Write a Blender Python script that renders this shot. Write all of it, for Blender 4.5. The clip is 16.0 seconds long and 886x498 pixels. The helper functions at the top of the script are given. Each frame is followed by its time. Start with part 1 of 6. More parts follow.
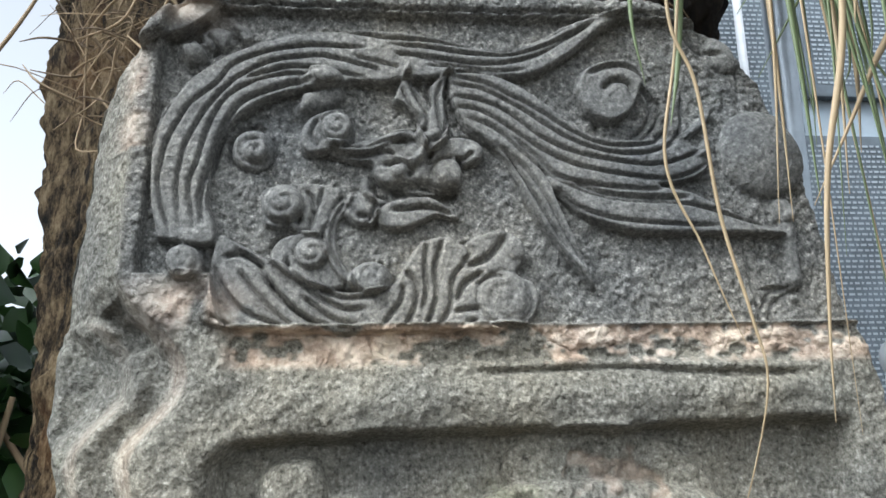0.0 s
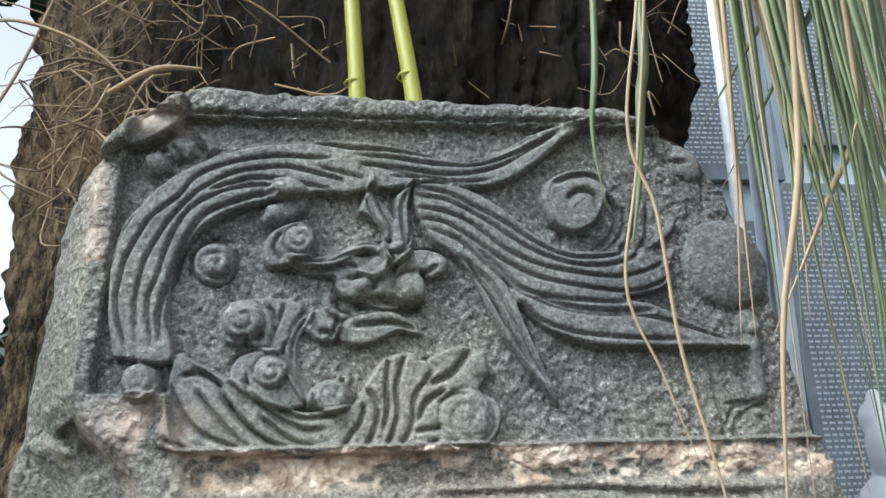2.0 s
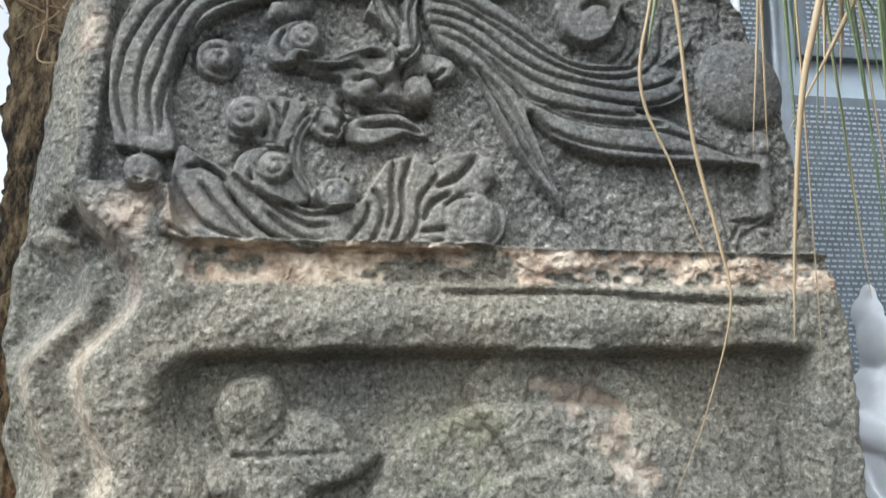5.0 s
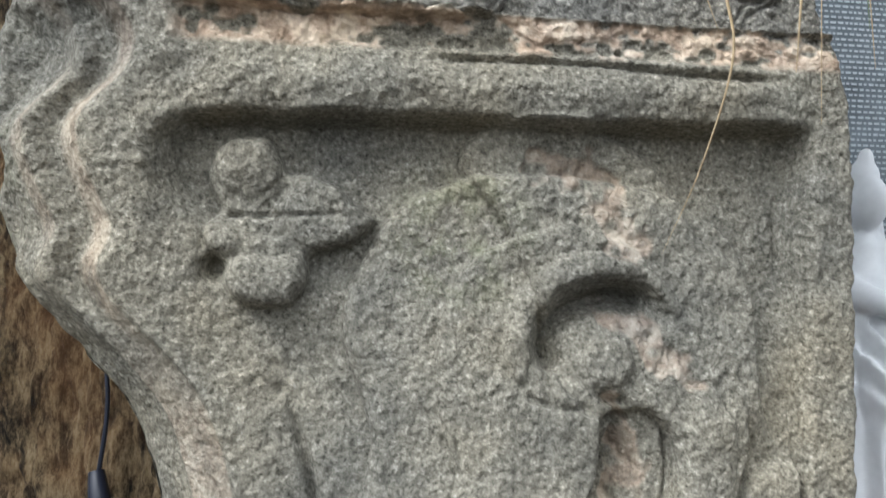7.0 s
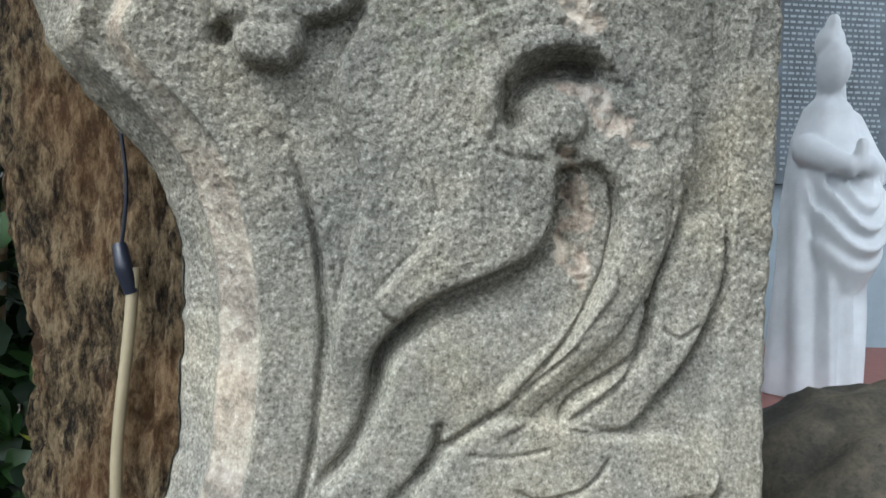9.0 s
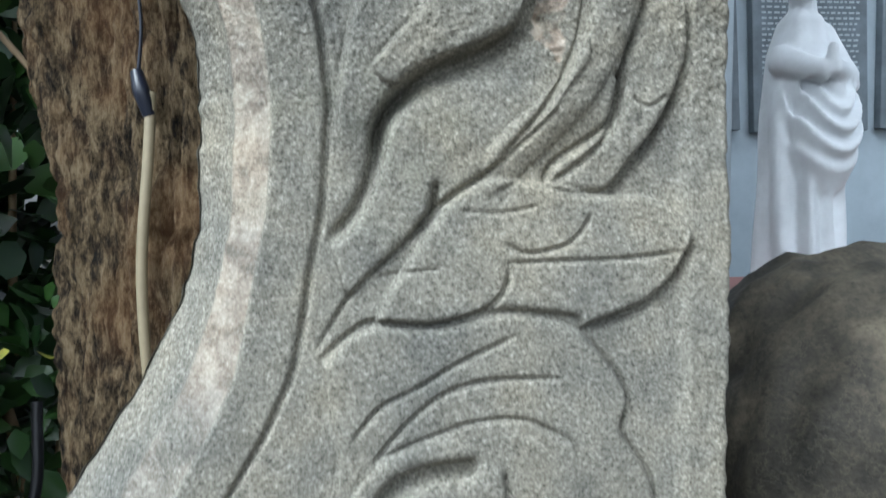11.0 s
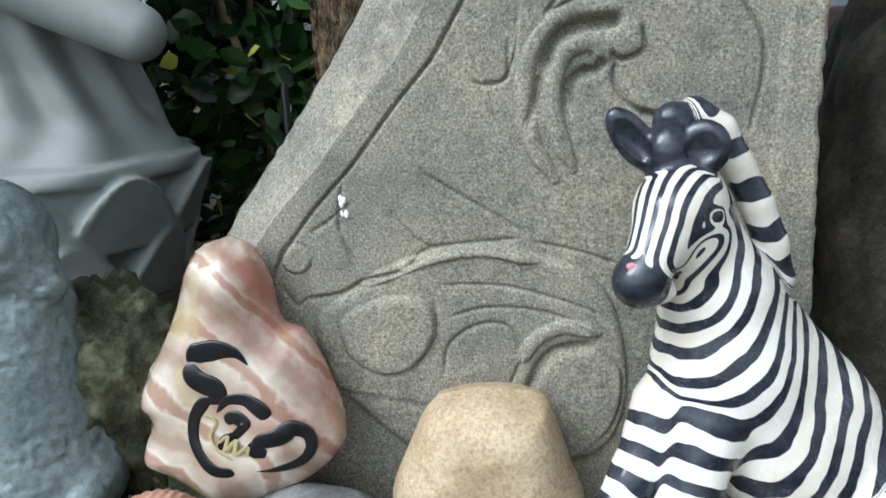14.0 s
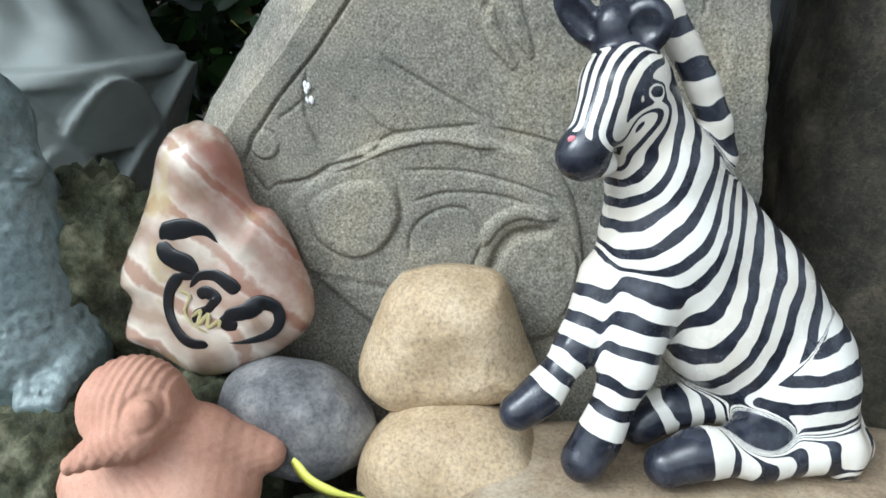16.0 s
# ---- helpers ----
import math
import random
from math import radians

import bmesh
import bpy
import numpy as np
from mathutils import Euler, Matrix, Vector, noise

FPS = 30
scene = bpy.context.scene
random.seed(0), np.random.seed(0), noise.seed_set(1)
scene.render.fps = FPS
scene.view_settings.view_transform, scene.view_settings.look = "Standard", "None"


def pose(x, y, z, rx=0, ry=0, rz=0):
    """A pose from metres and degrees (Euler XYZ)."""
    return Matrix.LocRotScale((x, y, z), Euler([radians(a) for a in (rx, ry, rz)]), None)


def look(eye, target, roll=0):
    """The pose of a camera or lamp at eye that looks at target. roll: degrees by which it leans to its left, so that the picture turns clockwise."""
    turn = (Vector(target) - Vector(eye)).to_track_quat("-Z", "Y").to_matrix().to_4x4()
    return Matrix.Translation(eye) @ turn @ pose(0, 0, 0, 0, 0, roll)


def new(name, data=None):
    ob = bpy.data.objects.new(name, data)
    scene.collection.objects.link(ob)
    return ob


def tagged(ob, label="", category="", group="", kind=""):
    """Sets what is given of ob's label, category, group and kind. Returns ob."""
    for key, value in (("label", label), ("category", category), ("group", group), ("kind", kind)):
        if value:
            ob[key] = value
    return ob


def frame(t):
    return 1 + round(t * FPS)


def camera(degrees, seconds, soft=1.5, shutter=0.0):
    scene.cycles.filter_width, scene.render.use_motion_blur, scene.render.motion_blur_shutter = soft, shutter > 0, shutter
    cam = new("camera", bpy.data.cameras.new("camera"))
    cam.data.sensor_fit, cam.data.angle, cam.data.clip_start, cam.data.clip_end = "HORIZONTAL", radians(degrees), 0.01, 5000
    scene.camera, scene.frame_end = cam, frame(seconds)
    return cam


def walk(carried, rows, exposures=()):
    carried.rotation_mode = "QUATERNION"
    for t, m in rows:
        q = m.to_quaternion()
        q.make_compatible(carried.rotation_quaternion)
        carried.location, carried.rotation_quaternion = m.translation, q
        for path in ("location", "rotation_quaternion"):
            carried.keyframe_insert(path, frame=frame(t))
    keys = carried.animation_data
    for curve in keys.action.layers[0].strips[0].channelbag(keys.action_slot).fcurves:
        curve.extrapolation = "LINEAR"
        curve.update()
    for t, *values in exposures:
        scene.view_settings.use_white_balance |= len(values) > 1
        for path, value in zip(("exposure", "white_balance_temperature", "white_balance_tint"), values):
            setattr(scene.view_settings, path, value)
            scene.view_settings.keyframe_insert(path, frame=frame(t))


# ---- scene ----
cam = camera(60.5, 16.0, shutter=0.4)
PATH = [
    (0, (0.008, -0.364, 0.882), (0.223, 1.556, 1.399), 0.3),
    (0.5, (0.007, -0.362, 0.902), (0.226, 1.555, 1.427), 0.6),
    (1, (0.018, -0.371, 0.923), (0.257, 1.533, 1.486), 0.7),
    (1.5, (0.017, -0.371, 0.92), (0.263, 1.526, 1.504), 0.5),
    (2, (0.019, -0.375, 0.924), (0.263, 1.519, 1.518), 0.4),
    (2.5, (0.018, -0.373, 0.92), (0.258, 1.525, 1.502), 0.2),
    (3, (0.02, -0.375, 0.919), (0.245, 1.529, 1.491), 0.3),
    (3.2, (0.018, -0.373, 0.915), (0.253, 1.525, 1.5), 0.2),
    (5.3, (0.019, -0.35, 0.855), (0.275, 1.598, 1.227), 2.0),
    (5.5, (0.022, -0.347, 0.846), (0.275, 1.605, 1.202), 2.1),
    (6, (0.019, -0.345, 0.832), (0.282, 1.618, 1.11), 2.6),
    (6.5, (0.018, -0.342, 0.819), (0.286, 1.629, 1.023), 2.7),
    (7, (0.022, -0.344, 0.806), (0.306, 1.631, 0.947), 2.4),
    (7.5, (0.025, -0.349, 0.79), (0.324, 1.626, 0.877), 2.5),
    (8, (0.024, -0.36, 0.774), (0.339, 1.615, 0.809), 2.7),
    (8.5, (0.019, -0.38, 0.753), (0.366, 1.589, 0.706), 2.6),
    (8.7, (0.019, -0.39, 0.744), (0.361, 1.578, 0.643), 2.7),
    (10.8, (0.009, -0.443, 0.616), (0.364, 1.523, 0.535), -0.1),
    (11, (0.014, -0.454, 0.595), (0.36, 1.513, 0.509), -0.1),
    (11.5, (0.029, -0.494, 0.55), (0.258, 1.487, 0.401), 0.1),
    (12, (0.024, -0.535, 0.504), (0.092, 1.453, 0.298), -0.3),
    (12.5, (0.024, -0.547, 0.478), (-0.025, 1.428, 0.166), -0.4),
    (13, (0.011, -0.586, 0.457), (-0.09, 1.366, 0.034), -0.8),
    (13.5, (-0.003, -0.646, 0.444), (-0.12, 1.284, -0.069), -1.7),
    (14, (0.004, -0.669, 0.437), (-0.123, 1.247, -0.12), -2.0),
    (14.5, (0.031, -0.687, 0.426), (-0.111, 1.221, -0.159), -1.6),
    (15, (0.051, -0.697, 0.416), (-0.104, 1.193, -0.22), -1.8),
    (15.5, (0.051, -0.705, 0.408), (-0.115, 1.171, -0.266), -2.4),
    (16, (0.053, -0.708, 0.4), (-0.108, 1.151, -0.32), -2.1),
]
walk(cam, [(t, look(eye, target, roll)) for t, eye, target, roll in PATH], exposures=[(0, 0.62, 5820, 7), (3, 0.64, 5750, 6), (6.5, 0.47, 6050, 8), (8.5, 0.45, 5850, 6), (10.8, 0.43, 5550, 4), (13, 0.32, 5650, 4), (16, 0.24, 5700, 3)])

# ---- daylight: bright overcast sky, soft light from the upper left ----
world = bpy.data.worlds.new("sky")
scene.world = world
world.use_nodes = True
wn, wl = world.node_tree.nodes, world.node_tree.links
sky = wn.new("ShaderNodeTexSky")
sky.sky_type, sky.sun_disc = "NISHITA", False
sky.sun_elevation, sky.sun_rotation = radians(52), radians(215)
sky.air_density, sky.dust_density = 1.0, 4.0
haze = wn.new("ShaderNodeHueSaturation")
haze.inputs["Saturation"].default_value, haze.inputs["Value"].default_value = 0.12, 1.55
wl.new(sky.outputs["Color"], haze.inputs["Color"])
wl.new(haze.outputs["Color"], wn["Background"].inputs["Color"])
wn["Background"].inputs["Strength"].default_value = 0.135
sun = new("sun", bpy.data.lights.new("sun", "SUN"))
sun.data.energy, sun.data.angle, sun.data.color = 2.1, radians(24), (1.0, 0.98, 0.95)
sun.matrix_world = look((-2.0, -1.0, 2.3), (0, 0, 0.3))


# ---- materials ----
def mat(name):
    m = bpy.data.materials.new(name)
    m.use_nodes = True
    return m, m.node_tree.nodes, m.node_tree.links, m.node_tree.nodes["Principled BSDF"]


def coords(n, l, scale=(1, 1, 1)):
    tc, mp = n.new("ShaderNodeTexCoord"), n.new("ShaderNodeMapping")
    mp.inputs["Scale"].default_value = scale
    l.new(tc.outputs["Object"], mp.inputs["Vector"])
    return mp.outputs["Vector"]


def noise_tex(n, l, vec, scale, detail=6, rough=0.6):
    t = n.new("ShaderNodeTexNoise")
    t.inputs["Scale"].default_value, t.inputs["Detail"].default_value, t.inputs["Roughness"].default_value = scale, detail, rough
    l.new(vec, t.inputs["Vector"])
    return t.outputs["Fac"]


def ramp(n, l, fac, *stops):
    r = n.new("ShaderNodeValToRGB")
    while len(r.color_ramp.elements) < len(stops):
        r.color_ramp.elements.new(0.5)
    for e, (p, c) in zip(r.color_ramp.elements, stops):
        e.position = p
        e.color = (*c, 1) if len(c) == 3 else c
    l.new(fac, r.inputs["Fac"])
    return r.outputs["Color"]


def mix(n, l, fac, a, b, mode="MIX"):
    m = n.new("ShaderNodeMix")
    m.data_type, m.blend_type = "RGBA", mode
    for sock, v in ((m.inputs["Factor"], fac), (m.inputs["A"], a), (m.inputs["B"], b)):
        if isinstance(v, bpy.types.NodeSocket):
            l.new(v, sock)
        elif isinstance(v, tuple):
            sock.default_value = (*v, 1)
        else:
            sock.default_value = v
    return m.outputs["Result"]


def bump(n, l, bsdf, height, strength=0.4, dist=0.002, after=None):
    b = n.new("ShaderNodeBump")
    if isinstance(strength, bpy.types.NodeSocket):
        l.new(strength, b.inputs["Strength"])
    else:
        b.inputs["Strength"].default_value = strength
    b.inputs["Distance"].default_value = dist
    l.new(height, b.inputs["Height"])
    if after is not None:
        l.new(after, b.inputs["Normal"])
    l.new(b.outputs["Normal"], bsdf.inputs["Normal"])
    return b.outputs["Normal"]


def attr(n, name):
    a = n.new("ShaderNodeAttribute")
    a.attribute_name = name
    return a.outputs["Fac"]


def math_node(n, l, op, a, b=0.5):
    m = n.new("ShaderNodeMath")
    m.operation = op
    for sock, v in ((m.inputs[0], a), (m.inputs[1], b)):
        if isinstance(v, bpy.types.NodeSocket):
            l.new(v, sock)
        else:
            sock.default_value = v
    return m.outputs[0]


def carved_stone():
    m, n, l, b = mat("weathered_carved_stone")
    v = coords(n, l)
    speck = noise_tex(n, l, v, 420, 3, 0.75)
    mid = noise_tex(n, l, v, 60, 6, 0.65)
    big = noise_tex(n, l, v, 9, 5, 0.6)
    low = ramp(n, l, speck, (0.30, (0.07, 0.066, 0.055)), (0.43, (0.205, 0.197, 0.166)), (0.57, (0.306, 0.294, 0.251)), (0.74, (0.58, 0.56, 0.505)))
    up = ramp(n, l, speck, (0.30, (0.062, 0.062, 0.060)), (0.45, (0.165, 0.166, 0.160)), (0.58, (0.262, 0.262, 0.25)), (0.72, (0.60, 0.59, 0.55)))
    col = mix(n, l, attr(n, "panel"), low, up)
    tooled = ramp(n, l, speck, (0.30, (0.085, 0.085, 0.083)), (0.45, (0.165, 0.166, 0.160)), (0.58, (0.225, 0.225, 0.215)), (0.74, (0.42, 0.415, 0.39)))
    col = mix(n, l, attr(n, "dressed"), col, tooled)
    # flaked stone colour; also carries the light painted on chamfer and fillets
    flake_lit = ramp(n, l, mid, (0.34, (0.25, 0.20, 0.16)), (0.46, (0.50, 0.39, 0.31)), (0.60, (0.74, 0.65, 0.55)))
    col = mix(n, l, attr(n, "flake_lit"), col, flake_lit)
    stain = ramp(n, l, big, (0.34, (0.66, 0.67, 0.68)), (0.5, (0.95, 0.93, 0.89)), (0.68, (1.18, 1.10, 0.97)))
    col = mix(n, l, 1.0, col, stain, "MULTIPLY")
    stain2 = ramp(n, l, mid, (0.34, (0.72, 0.72, 0.72)), (0.55, (1.0, 1.0, 1.0)))
    col = mix(n, l, 0.7, col, stain2, "MULTIPLY")
    moss = math_node(n, l, "MULTIPLY", attr(n, "moss"), ramp(n, l, mid, (0.45, (0, 0, 0)), (0.62, (0.8, 0.8, 0.8))))
    col = mix(n, l, moss, col, (0.14, 0.17, 0.07))
    l.new(col, b.inputs["Base Color"])
    b.inputs["Roughness"].default_value = 0.88
    b.inputs["Specular IOR Level"].default_value = 0.3
    grain = noise_tex(n, l, v, 330, 4, 0.7)
    pits = n.new("ShaderNodeTexVoronoi")
    pits.inputs["Scale"].default_value = 230
    l.new(v, pits.inputs["Vector"])
    h1 = bump(n, l, b, grain, attr(n, "grit"), 0.0034)
    h2 = bump(n, l, b, pits.outputs["Distance"], math_node(n, l, "MULTIPLY", attr(n, "grit"), 0.5), 0.0022, h1)
    bump(n, l, b, mid, 0.35, 0.003, h2)
    return m


def rock_mat(name, c1, c2, c3, scale=14, rough=0.85, grain=260, gs=0.5, spec=0.3, speck=0.8):
    m, n, l, b = mat(name)
    v = coords(n, l)
    big, fine = noise_tex(n, l, v, scale, 8, 0.65), noise_tex(n, l, v, grain, 3, 0.7)
    col = ramp(n, l, big, (0.33, c1), (0.5, c2), (0.67, c3))
    sp = ramp(n, l, fine, (0.32, (0.62, 0.62, 0.62)), (0.5, (1, 1, 1)), (0.72, (1.3, 1.28, 1.22)))
    col = mix(n, l, speck, col, sp, "MULTIPLY")
    vein = ramp(n, l, noise_tex(n, l, v, scale * 2.3, 10, 0.7), (0.485, (0, 0, 0)), (0.5, (0.35, 0.35, 0.35)), (0.515, (0, 0, 0)))
    col = mix(n, l, vein, col, c3)
    spots = ramp(n, l, noise_tex(n, l, v, 75, 4, 0.6), (0.64, (0, 0, 0)), (0.72, (0.6, 0.6, 0.6)))
    col = mix(n, l, spots, col, c1)
    l.new(col, b.inputs["Base Color"])
    b.inputs["Roughness"].default_value, b.inputs["Specular IOR Level"].default_value = rough, spec
    h = bump(n, l, b, fine, gs, 0.0015)
    bump(n, l, b, big, 0.5, 0.008, h)
    return m


def bark_mat():
    m, n, l, b = mat("tree_bark")
    v = coords(n, l, (1, 1, 0.34))
    ridges = noise_tex(n, l, v, 95, 9, 0.8)
    patch = noise_tex(n, l, coords(n, l), 7, 5, 0.6)
    col = ramp(n, l, ridges, (0.41, (0.014, 0.011, 0.008)), (0.475, (0.105, 0.075, 0.042)), (0.55, (0.31, 0.225, 0.125)), (0.66, (0.54, 0.42, 0.26)))
    col = mix(n, l, ramp(n, l, patch, (0.50, (0, 0, 0)), (0.62, (0.5, 0.5, 0.5))), col, mix(n, l, 0.5, col, (0.40, 0.19, 0.07)))
    # near-black bark, mixed in by the vertex mask
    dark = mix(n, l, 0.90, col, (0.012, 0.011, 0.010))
    col = mix(n, l, attr(n, "upper_dark"), col, dark)
    l.new(col, b.inputs["Base Color"])
    b.inputs["Roughness"].default_value, b.inputs["Specular IOR Level"].default_value = 0.92, 0.2
    bump(n, l, b, ridges, 1.0, 0.03)
    return m


def leaf_mat(name, c1, c2, rough=0.4, scale=30):
    m, n, l, b = mat(name)
    oi = n.new("ShaderNodeNewGeometry")
    v = coords(n, l, (1, 1, 0.3))
    t = noise_tex(n, l, v, scale, 3)
    f = math_node(n, l, "ADD", math_node(n, l, "MULTIPLY", oi.outputs["Random Per Island"], 0.7), math_node(n, l, "MULTIPLY", t, 0.4))
    l.new(ramp(n, l, f, (0.15, c1), (0.85, c2)), b.inputs["Base Color"])
    b.inputs["Roughness"].default_value = rough
    return m


def plain_mat(name, c, rough=0.5, metal=0.0, var=0.12, scale=40, bs=0.1, spec=0.5):
    m, n, l, b = mat(name)
    v = coords(n, l)
    t = noise_tex(n, l, v, scale, 6, 0.65)
    lo, hi = tuple(k * (1 - var) for k in c), tuple(k * (1 + var) for k in c)
    l.new(ramp(n, l, t, (0.32, lo), (0.68, hi)), b.inputs["Base Color"])
    b.inputs["Roughness"].default_value, b.inputs["Metallic"].default_value, b.inputs["Specular IOR Level"].default_value = rough, metal, spec
    bump(n, l, b, t, bs, 0.004)
    return m


def zebra_mat():
    m, n, l, b = mat("glazed_zebra_paint")
    wob = noise_tex(n, l, coords(n, l), 26, 2, 0.5)
    ph = math_node(n, l, "ADD", attr(n, "phase"), math_node(n, l, "MULTIPLY", math_node(n, l, "SUBTRACT", wob, 0.5), 0.55))
    s = math_node(n, l, "SINE", math_node(n, l, "MULTIPLY", ph, 6.2832), 0)
    s = math_node(n, l, "ADD", s, attr(n, "bias"))
    band = ramp(n, l, math_node(n, l, "MULTIPLY_ADD", s, 0.5), (0.47, (0, 0, 0)), (0.53, (1, 1, 1)))
    n_add = [k for k in n if k.bl_idname == "ShaderNodeMath" and k.operation == "MULTIPLY_ADD"]
    n_add[0].inputs[2].default_value = 0.5
    white = ramp(n, l, noise_tex(n, l, coords(n, l), 9, 4), (0.35, (0.58, 0.53, 0.45)), (0.55, (0.72, 0.70, 0.64)))
    black = ramp(n, l, noise_tex(n, l, coords(n, l), 60, 5), (0.4, (0.012, 0.014, 0.022)), (0.75, (0.045, 0.050, 0.068)))
    l.new(mix(n, l, band, white, black), b.inputs["Base Color"])
    l.new(ramp(n, l, noise_tex(n, l, coords(n, l), 35, 4), (0.35, (0.16, 0.16, 0.16)), (0.7, (0.34, 0.34, 0.34))), b.inputs["Roughness"])
    bump(n, l, b, noise_tex(n, l, coords(n, l), 90, 3), 0.12, 0.002)
    return m


def agate_mat():
    m, n, l, b = mat("polished_banded_rock")
    v = coords(n, l)
    warp = n.new("ShaderNodeTexWave")
    warp.wave_type, warp.bands_direction = "BANDS", "DIAGONAL"
    warp.inputs["Scale"].default_value, warp.inputs["Distortion"].default_value = 7, 6
    warp.inputs["Detail"].default_value, warp.inputs["Detail Scale"].default_value = 6, 1.4
    l.new(v, warp.inputs["Vector"])
    big = noise_tex(n, l, v, 11, 6, 0.6)
    a = ramp(n, l, warp.outputs["Fac"], (0.05, (0.33, 0.245, 0.185)), (0.3, (0.44, 0.355, 0.285)), (0.62, (0.49, 0.42, 0.345)), (0.85, (0.60, 0.53, 0.45)), (0.97, (0.36, 0.235, 0.175)))
    red = ramp(n, l, big, (0.42, (0, 0, 0)), (0.56, (0.75, 0.75, 0.75)))
    col = mix(n, l, math_node(n, l, "MULTIPLY", red, attr(n, "warm")), a, (0.27, 0.075, 0.045))
    ochre = ramp(n, l, noise_tex(n, l, v, 17, 5), (0.56, (0, 0, 0)), (0.66, (0.7, 0.7, 0.7)))
    col = mix(n, l, ochre, col, (0.42, 0.33, 0.17))
    l.new(col, b.inputs["Base Color"])
    b.inputs["Roughness"].default_value = 0.22
    b.inputs["Coat Weight"].default_value = 0.5
    bump(n, l, b, noise_tex(n, l, v, 50, 5), 0.12, 0.003)
    return m


def statue_mat(name, c, rough):
    m, n, l, b = mat(name)
    v = coords(n, l)
    t = noise_tex(n, l, v, 12, 6, 0.6)
    l.new(ramp(n, l, t, (0.3, tuple(k * 0.78 for k in c)), (0.65, c)), b.inputs["Base Color"])
    b.inputs["Roughness"].default_value = rough
    bump(n, l, b, noise_tex(n, l, v, 160, 3), 0.1, 0.002)
    return m


STONE = carved_stone()
BARK = bark_mat()
ZEBRA = zebra_mat()
AGATE = agate_mat()
TAN = rock_mat("tan_river_stone", (0.33, 0.24, 0.145), (0.425, 0.325, 0.205), (0.51, 0.41, 0.285), 14, 0.6, 280, 0.6, 0.35, 0.95)
GREYSTONE = rock_mat("grey_river_stone", (0.075, 0.076, 0.082), (0.15, 0.15, 0.155), (0.30, 0.295, 0.285), 20, 0.6, 240, 0.35, 0.35)
MOSSY = rock_mat("mossy_rock", (0.013, 0.014, 0.009), (0.042, 0.046, 0.024), (0.15, 0.145, 0.095), 24, 0.9, 180, 0.9)
BROWNROCK = rock_mat("damp_brown_rock", (0.016, 0.016, 0.013), (0.056, 0.050, 0.038), (0.15, 0.128, 0.090), 9, 0.7, 180, 0.8)
LEDGE = rock_mat("flat_brown_rock", (0.16, 0.12, 0.08), (0.28, 0.215, 0.145), (0.38, 0.32, 0.24), 12, 0.65, 250, 0.4)
SOIL = rock_mat("dark_soil", (0.012, 0.010, 0.007), (0.035, 0.029, 0.02), (0.08, 0.065, 0.045), 22, 0.95, 120, 1.0)
TERRA = rock_mat("terracotta", (0.40, 0.20, 0.135), (0.48, 0.26, 0.185), (0.55, 0.325, 0.24), 12, 0.75, 300, 0.2, 0.3, 0.25)
BLUEGREY = rock_mat("blue_grey_glaze", (0.095, 0.128, 0.130), (0.138, 0.178, 0.18), (0.195, 0.24, 0.24), 10, 0.38, 150, 0.55, 0.5)
MARBLE = statue_mat("white_marble", (0.86, 0.89, 0.92), 0.45)
GREYMARBLE = statue_mat("grey_stone_statue", (0.27, 0.295, 0.28), 0.6)
BLACKPAINT = plain_mat("black_gloss_paint", (0.010, 0.011, 0.013), 0.28, 0, 0.3, 60, 0.15)
GOLD = plain_mat("faded_gold_paint", (0.46, 0.40, 0.20), 0.4, 0.3)
CHIP = plain_mat("white_paint_fleck", (0.85, 0.85, 0.85), 0.6)
PINK = plain_mat("pink_chip", (0.75, 0.25, 0.28), 0.5)
GREENBLADE = leaf_mat("green_grass_blade", (0.055, 0.085, 0.035), (0.16, 0.20, 0.085), 0.45)
DRYBLADE = leaf_mat("dry_grass_blade", (0.22, 0.145, 0.075), (0.46, 0.35, 0.20), 0.55)
YELLOWSTEM = leaf_mat("yellow_green_stem", (0.17, 0.19, 0.025), (0.36, 0.36, 0.06), 0.35)
SHRUB = leaf_mat("dark_shrub_leaf", (0.007, 0.020, 0.007), (0.035, 0.080, 0.018), 0.35)
YELLOWLEAF = leaf_mat("yellow_leaf", (0.50, 0.52, 0.06), (0.60, 0.58, 0.12), 0.35)
ROOT = leaf_mat("dry_root_fibre", (0.07, 0.045, 0.025), (0.36, 0.26, 0.15), 0.8)
WIRE = plain_mat("beige_cable", (0.30, 0.25, 0.16), 0.45)
TAPE = plain_mat("black_tape", (0.015, 0.018, 0.03), 0.3)
HOSE = plain_mat("black_hose", (0.012, 0.012, 0.014), 0.4)
WALLMAT = plain_mat("pale_blue_wall", (0.34, 0.40, 0.445), 0.8, 0, 0.12, 6, 0.1)
TABLET = plain_mat("dark_slate_tablet", (0.12, 0.145, 0.165), 0.5, 0, 0.3, 10, 0.1)
INK = plain_mat("white_engraving", (0.34, 0.39, 0.42), 0.6)
STEEL = plain_mat("grey_steel_pipe", (0.36, 0.40, 0.43), 0.35, 0.6)
TILE = plain_mat("red_tile", (0.30, 0.12, 0.10), 0.5)
PAVE = plain_mat("dark_paving", (0.055, 0.062, 0.07), 0.7, 0, 0.35, 14, 0.3)


